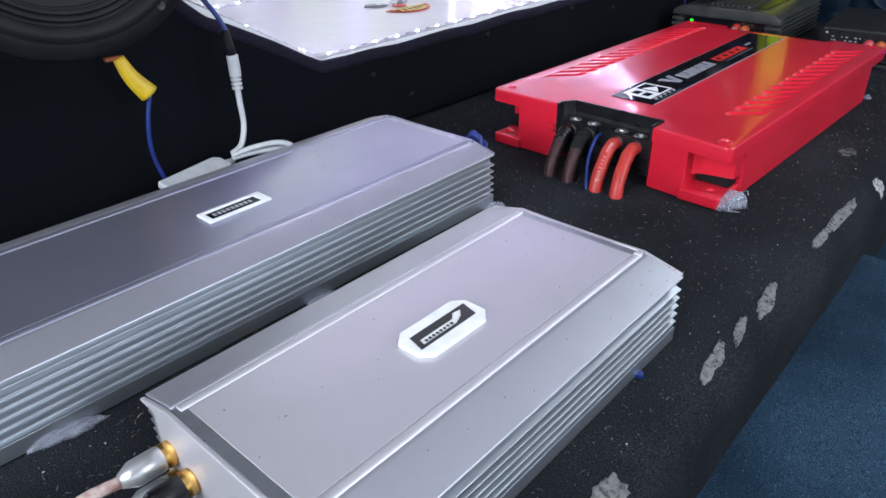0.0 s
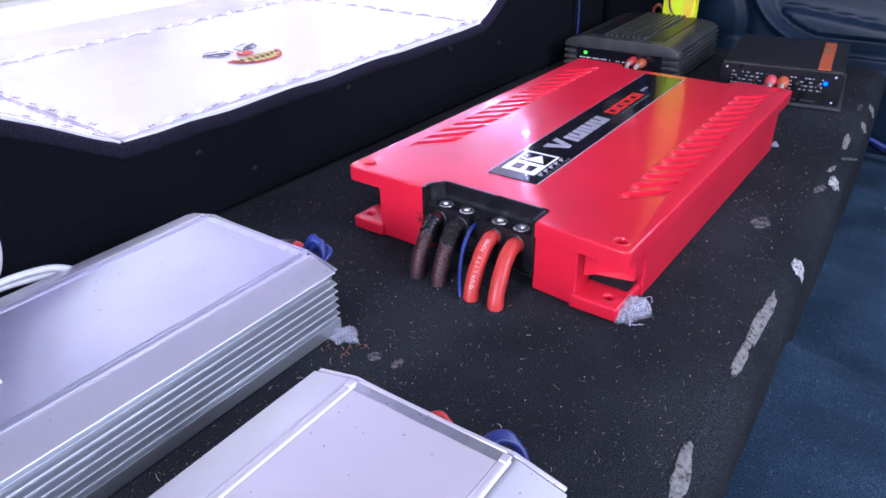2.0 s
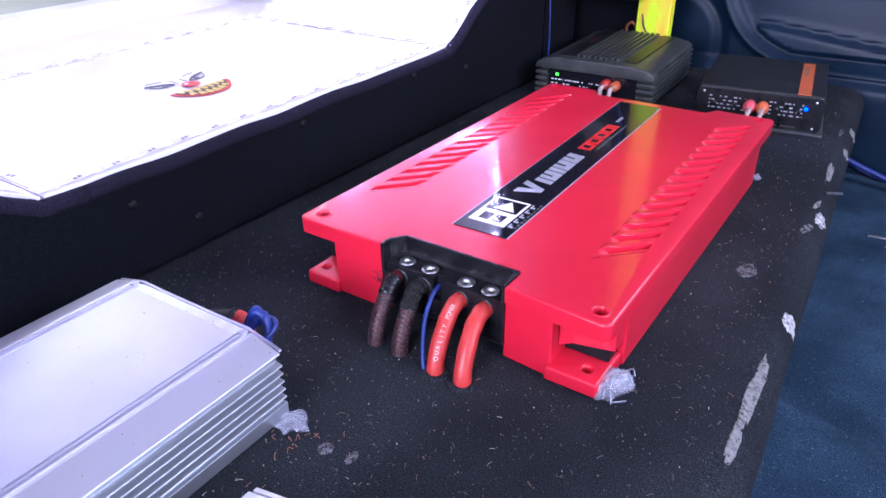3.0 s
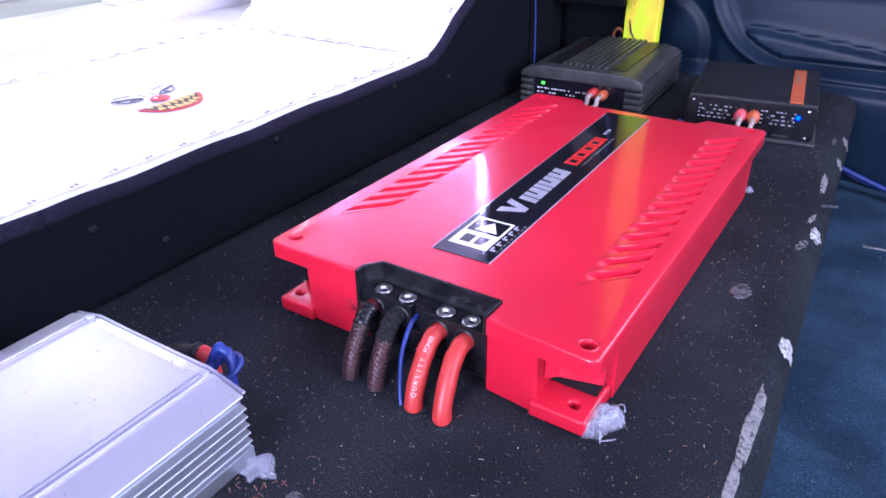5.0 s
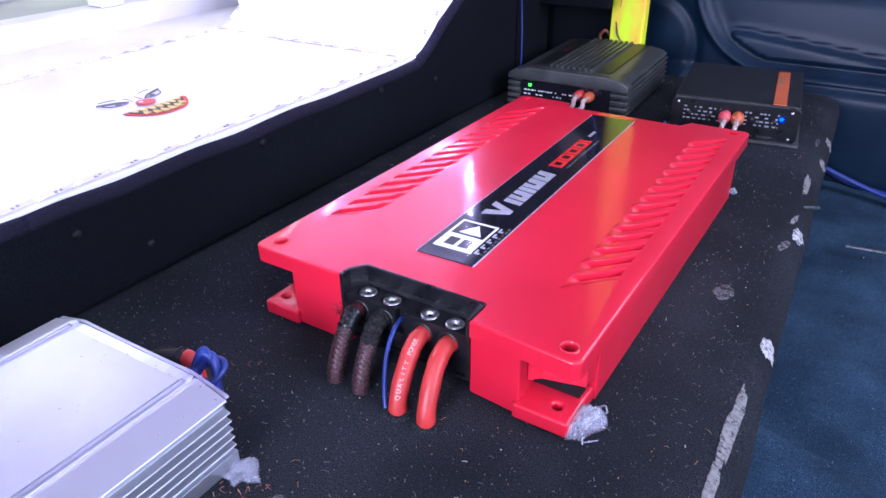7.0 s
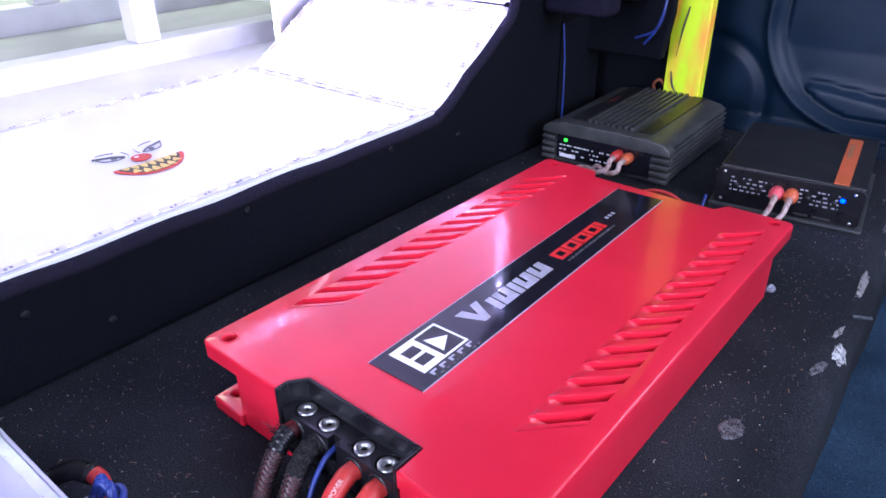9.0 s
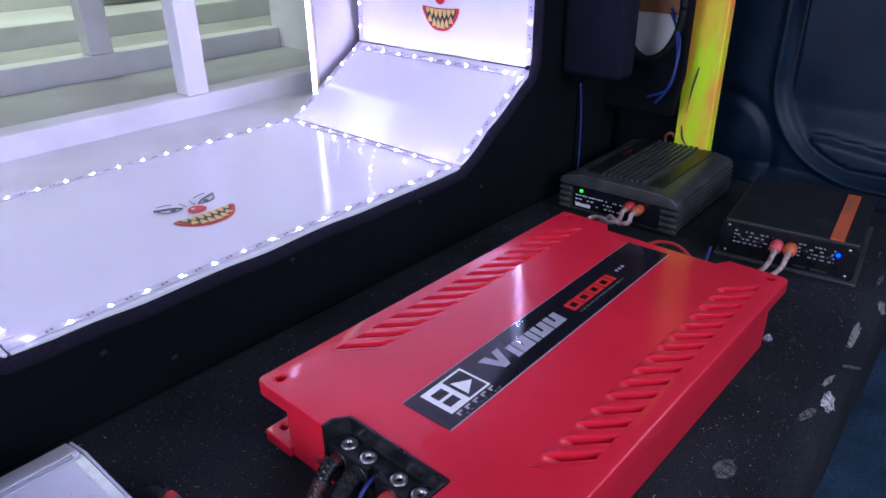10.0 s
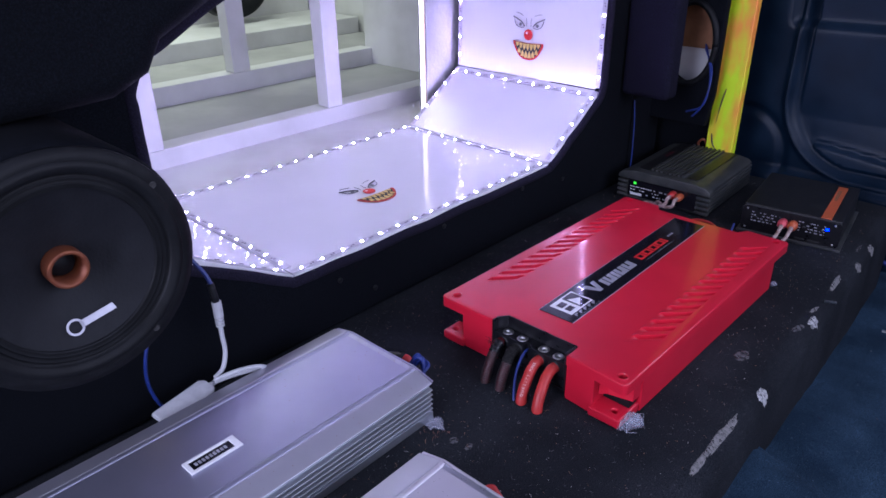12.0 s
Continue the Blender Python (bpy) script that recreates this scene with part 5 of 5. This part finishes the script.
for k in range(2):
    cable([(-0.060 + 0.004 * k, 0.745, 0.232), (-0.034, 0.690, 0.240 - 0.006 * k), (-0.006 + 0.003 * k, 0.655, 0.210), (0.004, 0.640, 0.178), (-0.003, 0.638, 0.148), (-0.018 - 0.012 * k, 0.640, 0.128 + 0.006 * k)], 0.0016, M_BLUEWIRE, "hanging_wire", "blue wire hanging from the oval cut-out", "wire", "blue wires from the cut-out")
cable([(-0.103, 0.592, 0.150), (-0.100, 0.594, 0.11), (-0.097, 0.592, 0.06), (-0.096, 0.590, 0.004)], 0.0011, M_BLUEWIRE, "corner_wire", "blue wire hanging down the black corner", "wire")

# ---------------------------------------------------------------- loudspeaker on its pod
SP = Matrix.Translation((WX, -0.380, 0.247)) @ Matrix.Rotation(radians(90), 4, "Y")
pod = thing("speaker_pod", SP, "round black carpeted pod that holds the speaker", "speaker pod", kind="structure")
part("ring", lathe([(0.064, 0.002), (0.086, 0.002), (0.0865, 0.126), (0.0835, 0.1320), (0.074, 0.1320), (0.070, 0.126)], 64), M_WALL, pod, smooth=True)
spk = thing("loudspeaker", SP @ Matrix.Translation((0, 0, 0.1322)) @ Matrix.Scale(0.96, 4), "black midrange loudspeaker with copper voice coil", "loudspeaker")
part("flange", lathe([(0.0700, 0.001), (0.0865, 0.001), (0.0875, 0.003), (0.0870, 0.0055), (0.0800, 0.0070), (0.0720, 0.0065), (0.0700, 0.004)], 64), M_RUBBER, spk, smooth=True)
part("gasket", lathe([(0.0700, 0.0060), (0.0730, 0.0085), (0.0765, 0.0085), (0.0785, 0.0066)], 64), M_RUBBER, spk, smooth=True)
prof = [(0.0705, 0.006)]
for k in range(3):
    prof += [(0.0695 - 0.0036 * k, 0.0050), (0.0680 - 0.0036 * k, 0.0022), (0.0668 - 0.0036 * k, 0.0045)]
prof += [(0.0590, 0.001)]
part("surround", lathe(prof, 64), M_RUBBER, spk, smooth=True)
part("cone", lathe([(0.0592, 0.0012), (0.050, -0.003), (0.034, -0.0085), (0.020, -0.013), (0.0140, -0.0145)], 64), M_CONE, spk, smooth=True)
part("voice_coil", lathe([(0.0140, -0.0155), (0.0140, -0.0020), (0.0136, -0.0012), (0.0112, -0.0012), (0.0110, -0.026)], 40), M_COPPER, spk, smooth=True)
part("pole_piece", lathe([(0.0, -0.0150), (0.0086, -0.0150), (0.0096, -0.0170), (0.0098, -0.030)], 32), M_RUBBER, spk, smooth=True)
for a in (35, 125, 215, 305):
    part("bolt_hole", lathe([(0, 0.0070), (0.0018, 0.0070), (0.0024, 0.0073), (0.0028, 0.0066)], 14, Matrix.Translation((0.0795 * math.cos(radians(a)), 0.0795 * math.sin(radians(a)), 0))), M_DASH, spk, smooth=True)
bm = bmesh.new()
m = Matrix.Translation((0.043, 0.004, -0.0037)) @ Matrix.Rotation(radians(-20), 4, "Y") @ Matrix.Rotation(radians(10), 4, "Z")
prism([(-0.0026, -0.006), (0.0026, -0.006), (0.0026, 0.022), (-0.0026, 0.022)], [], 0, 0.0006, m, bm)
prism(ring(0, -0.010, 0.0062, 20), [ring(0, -0.010, 0.0046, 20)], 0, 0.0006, m, bm)
mark = part("cone_mark", bm, M_SILVER_PRINT, spk, "silver mark printed on the cone")
mark.matrix_local = Matrix.Rotation(0, 4, "Z")

# upper carpeted bulge over the speaker
bm = prism([(-1.2, 0.330), (-0.40, 0.332), (-0.305, 0.336), (-0.275, 0.350), (-0.262, 0.372), (-0.16, 0.425), (-0.16, 1.0), (-1.2, 1.0)], [], 0.0005, 0.085, Matrix.Translation((WX, 0, 0)) @ TO_X)
structure("wall_upper_pod", bm, M_WALL, "black carpeted upper box of the partition", "wall", bevel=0.02, segs=4)

# yellow sleeved terminal with its wire
yt = thing("terminal_sleeve", pose(-0.027, 0.010, -0.007), "yellow sleeved terminal with a blue wire", "terminal")
part("sleeve", tube([(-0.058, -0.331, 0.140), (-0.056, -0.326, 0.126), (-0.053, -0.317, 0.112)], lambda t: 0.0042 + 0.0034 * t, 20, 8), M_YELLOW, yt, "bright yellow crimp sleeve", smooth=True)
part("tab", boxes((-0.062, -0.058, -0.340, -0.328, 0.139, 0.1415)), M_COPPER, yt)
part("wire", tube([(-0.053, -0.3165, 0.112), (-0.056, -0.321, 0.092), (-0.060, -0.322, 0.068), (-0.060, -0.318, 0.045), (-0.058, -0.308, 0.022)], 0.0017, 8, 6), M_BLUEWIRE, yt, smooth=True)

# white jack lead and inline box behind the long amplifier
cable([(-0.102, -0.252, 0.182), (-0.092, -0.248, 0.168), (-0.082, -0.240, 0.150), (-0.076, -0.2375, 0.137)], 0.0020, M_BLUEWIRE, "led_wire", "blue wire from the led tape", "wire")
jack = thing("power_jack", pose(0, 0, 0), "white round power jack with ribbed strain relief", "jack")
part("sheath", tube([(-0.0775, -0.2385, 0.140), (-0.0745, -0.2372, 0.121)], 0.0036, 12, 3), M_RUBBER, jack, smooth=True)
part("shell", tube([(-0.0745, -0.2372, 0.121), (-0.0738, -0.2372, 0.112), (-0.0735, -0.2375, 0.104)], 0.0046, 14, 5), M_WHITECABLE, jack, smooth=True)
for k in range(3):
    part("ridge", tube([(-0.0735, -0.2376, 0.1025 - 0.0034 * k), (-0.0735, -0.2377, 0.1008 - 0.0034 * k)], 0.0042, 12, 2), M_WHITECABLE, jack, smooth=True)
part("lead", tube([(-0.0735, -0.2375, 0.104), (-0.0730, -0.2380, 0.085), (-0.0715, -0.2385, 0.065), (-0.069, -0.245, 0.050), (-0.066, -0.256, 0.046)], 0.0023, 12, 8), M_WHITECABLE, jack, smooth=True)
ctl = thing("inline_box", Matrix.Translation((-0.062, -0.288, 0.038)) @ Matrix.Rotation(radians(14), 4, "Z") @ Matrix.Rotation(radians(16), 4, "Y") @ Matrix.Scale(0.76, 4), "flat white inline led controller", "controller")
part("case", prism([(-0.015, -0.044), (0.013, -0.044), (0.013, 0.030), (0.008, 0.036), (-0.009, 0.036), (-0.015, 0.030)], [], -0.004, 0.004), M_WHITECABLE, ctl, bevel=0.0018)
part("strain_relief", tube([(0, 0.035, 0), (0, 0.046, 0)], lambda t: 0.0042 - 0.001 * t, 10, 4), M_WHITECABLE, ctl, smooth=True)
cable([(-0.064, -0.258, 0.045), (-0.055, -0.240, 0.050), (-0.046, -0.218, 0.049), (-0.046, -0.195, 0.030)], 0.0022, M_WHITECABLE, "white_lead", "thin white lead behind the amplifier", "cable")
cable([(-0.064, -0.258, 0.043), (-0.058, -0.238, 0.044), (-0.050, -0.212, 0.042), (-0.050, -0.190, 0.026)], 0.0022, M_WHITECABLE, "white_lead", "thin white lead behind the amplifier", "cable")

# screws and dents in the black wall
G = "screws in the black wall"
for y, z in ((0.114, 0.072), (0.285, 0.076), (-0.065, 0.062), (0.39, 0.062), (-0.012, 0.030)):
    ob = part("wall_screw", lathe([(0, 0.0010), (0.0022, 0.0014), (0.0034, 0.0006), (0.0036, -0.001)], 14, Matrix.Translation((WX + 0.0006, y, z)) @ Matrix.Rotation(radians(90), 4, "Y")), M_RUBBER, smooth=True)
    tagged(ob, "dark screw head sunk in the carpeted wall", "screw", G)

# ---------------------------------------------------------------- residues and litter on the platform
def platform_z(x, y):
    dx = x - edge_x(y) - 0.0022 * noise.noise((y * 9, 0, 3)) - 0.001 * noise.noise((y * 40, 2, 3))
    if dx < -0.024:
        return 0.0
    k = min(0.98, 1 + dx / 0.024)
    return -0.024 * (1 - math.sqrt(1 - k * k))


def stain(cx, cy, rx, ry, mat, seed, rot=0.0, z=0.0, h=0.0007):
    """A thin smear that follows the carpet."""
    bm = bmesh.new()
    rag = 0.35 if mat is M_STAIN_DARK else 1.0
    n, turn = 44, Matrix.Rotation(radians(rot), 2)
    rows = []
    for s in (1.0, 0.97, 0.75, 0.5, 0.25):
        row = []
        for i in range(n):
            a = 2 * math.pi * i / n
            c, d = math.cos(a), math.sin(a)
            k = 1 + rag * (0.40 * noise.noise((1.8 * c, 1.8 * d, seed * 3.7)) + 0.22 * noise.noise((6 * c, 6 * d, seed * 1.3)) + 0.12 * noise.noise((16 * c, 16 * d, seed * 2.1)))
            q = turn @ Vector((rx * 0.85 * k * s * c, ry * k * s * d))
            x, y = cx + q.x, cy + q.y
            row.append(bm.verts.new((x, y, platform_z(x, y) + (0.0001 if s == 1.0 else 0.0006))))
        rows.append(row)
    for a, b in zip(rows, rows[1:]):
        for i in range(n):
            bm.faces.new((a[i], a[(i + 1) % n], b[(i + 1) % n], b[i]))
    bm.faces.new(rows[-1])
    return part("residue", bm, mat, platform, smooth=True)


stain(0.2765, 0.197, 0.0088, 0.0115, M_STAIN_DARK, 21)
stain(0.318, 0.152, 0.0058, 0.0095, M_FOIL, 22, h=0.002)
stain(0.3085, 0.335, 0.0062, 0.0110, M_FOIL, 23, h=0.001)
stain(0.3015, 0.300, 0.0036, 0.0130, M_STAIN_DARK, 24, -12)
stain(0.301, 0.358, 0.0022, 0.0130, M_STAIN, 25, -6)
stain(0.298, 0.450, 0.0036, 0.0260, M_STAIN, 26, 3)
stain(0.303, 0.540, 0.0048, 0.0100, M_STAIN, 27)
stain(0.300, 0.610, 0.0046, 0.0100, M_STAIN, 28)
stain(0.290, 0.580, 0.0022, 0.0140, M_STAIN_DARK, 29)
stain(0.3150, 0.055, 0.0046, 0.042, M_STAIN, 30, 1, z=-0.0012, h=0.0016)
stain(0.3165, 0.004, 0.0036, 0.018, M_STAIN, 31, 4, z=-0.0012, h=0.0016)
stain(0.3190, -0.104, 0.0046, 0.022, M_STAIN, 32, 10, z=-0.0012, h=0.0016)
stain(0.3205, -0.150, 0.0034, 0.015, M_STAIN, 33, 14, z=-0.0008)
stain(0.3215, -0.188, 0.0046, 0.020, M_STAIN, 34, 12, z=-0.0008)
stain(0.330, -0.312, 0.0100, 0.0130, M_STAIN, 35, 20, z=-0.0008)
stain(0.132, -0.125, 0.0050, 0.0045, M_STAIN_DARK, 36)
stain(0.148, -0.122, 0.0035, 0.0050, M_STAIN_DARK, 37)
stain(0.145, -0.262, 0.006, 0.013, M_STAIN, 38)
ob = part("staple", boxes((0, 0.014, 0, 0.003, 0, 0.0012)), M_STEEL, platform)
ob.matrix_local = pose(0.305, 0.382, 0.0006, 0, 0, 25)
chip = part("plastic_chip", boxes((-0.004, 0.004, -0.002, 0.002, 0, 0.002)), M_BLUEWIRE)
chip.matrix_world = pose(0.296, -0.232, 0.0006, 0, 0, 30)
tagged(chip, "small blue plastic chip on the carpet", "chip")


def litter(name, mats, n, seed, fx, fy, fz, label, lo, hi):
    for mi, (mat, word, share) in enumerate(mats):
        rnd = random.Random(seed + mi)
        bm = bmesh.new()
        for k in range(int(n * share)):
            x, y = fx(rnd), fy(rnd)
            z = fz(x, y)
            if z is None:
                continue
            ln = rnd.uniform(lo, hi) * rnd.random()
            a = rnd.uniform(0, 6.28)
            w = rnd.uniform(0.00007, 0.00020)
            if rnd.random() < 0.35:
                w, ln = rnd.uniform(0.0001, 0.0004), rnd.uniform(0.0002, 0.0006)
            d = Vector((math.cos(a), math.sin(a), 0))
            s = Vector((-d.y, d.x, 0))
            c = Vector((x, y, z + 0.0008))
            mid = c + s * ln * rnd.uniform(-0.3, 0.3) + Vector((0, 0, 0.0006))
            v = [bm.verts.new(q) for q in (c - d * ln - s * w, mid - s * w, c + d * ln - s * w, c + d * ln + s * w, mid + s * w, c - d * ln + s * w)]
            bm.faces.new((v[0], v[1], v[4], v[5]))
            bm.faces.new((v[1], v[2], v[3], v[4]))
        tagged(part(name, bm, mat), f"{word} {label}", "lint", kind="stuff")


M_TAN = material("tan_lint", (0.30, 0.17, 0.09), 0.7, second=(0.2, 0.1, 0.05), scale=300)
M_PALE = material("pale_lint", (0.5, 0.48, 0.45), 0.7, second=(0.3, 0.3, 0.3), scale=300)
M_GREY = material("grey_lint", (0.12, 0.12, 0.125), 0.8, second=(0.08, 0.08, 0.085), scale=300)


def inside_amp(x, y):
    return (0.0 < x < 0.236 and 0 < y < 0.40) or (-0.05 < x < 0.098 and -0.50 < y < -0.118) or (0.148 < x < 0.297 and -0.445 < y < -0.19)


def on_platform(x, y):
    return None if x > edge_x(y) - 0.022 or x < WX + 0.004 or inside_amp(x, y) else 0.0


litter("lint", ((M_TAN, "coppery", 0.35), (M_PALE, "pale", 0.15), (M_GREY, "grey", 1.6)), 3800, 50, lambda r_: r_.uniform(-0.10, 0.33), lambda r_: r_.uniform(-0.52, 0.74), on_platform, "fibres and crumbs scattered on black carpet", 0.0006, 0.0028)
litter("lint", ((M_TAN, "coppery", 0.6), (M_PALE, "pale", 0.2)), 110, 70, lambda r_: r_.gauss(0.122, 0.012), lambda r_: r_.uniform(-0.46, -0.10), on_platform, "fibres and crumbs in the gap between amplifiers", 0.001, 0.004)
litter("lint", ((M_PALE, "pale", 0.25), (M_TAN, "brown", 0.25)), 260, 90, lambda r_: r_.uniform(0.35, 0.9), lambda r_: r_.uniform(-0.5, 0.7), lambda x, y: -0.055 - 0.045 * max(0, y) if y < 0.14 - 0.35 * (x - 0.33) else -0.098 - 0.055 * max(0, y), "crumbs on the blue carpet", 0.001, 0.006)

# wires on the footwell floor below the trim
for k in range(3):
    o = 0.006 * k
    cable([(0.27, 0.80 + o, -0.10), (0.32, 0.800 + o, -0.118 - o), (0.38, 0.790 + o, -0.132), (0.46, 0.765 + o, -0.138), (0.60, 0.74 + o, -0.135)], 0.0035, M_BLUEWIRE if k < 2 else M_RUBBER, "floor_wire", "wire running along the foot of the trim", "wire", "wires along the trim foot")
bracket = tagged(part("metal_strip", boxes((0, 0.045, 0, 0.006, 0, 0.0016)), M_STEEL, bevel=0.0004), "small bright metal strip on blue carpet", "metal strip")
bracket.matrix_world = pose(0.348, 0.585, -0.124, 0, 0, 8)
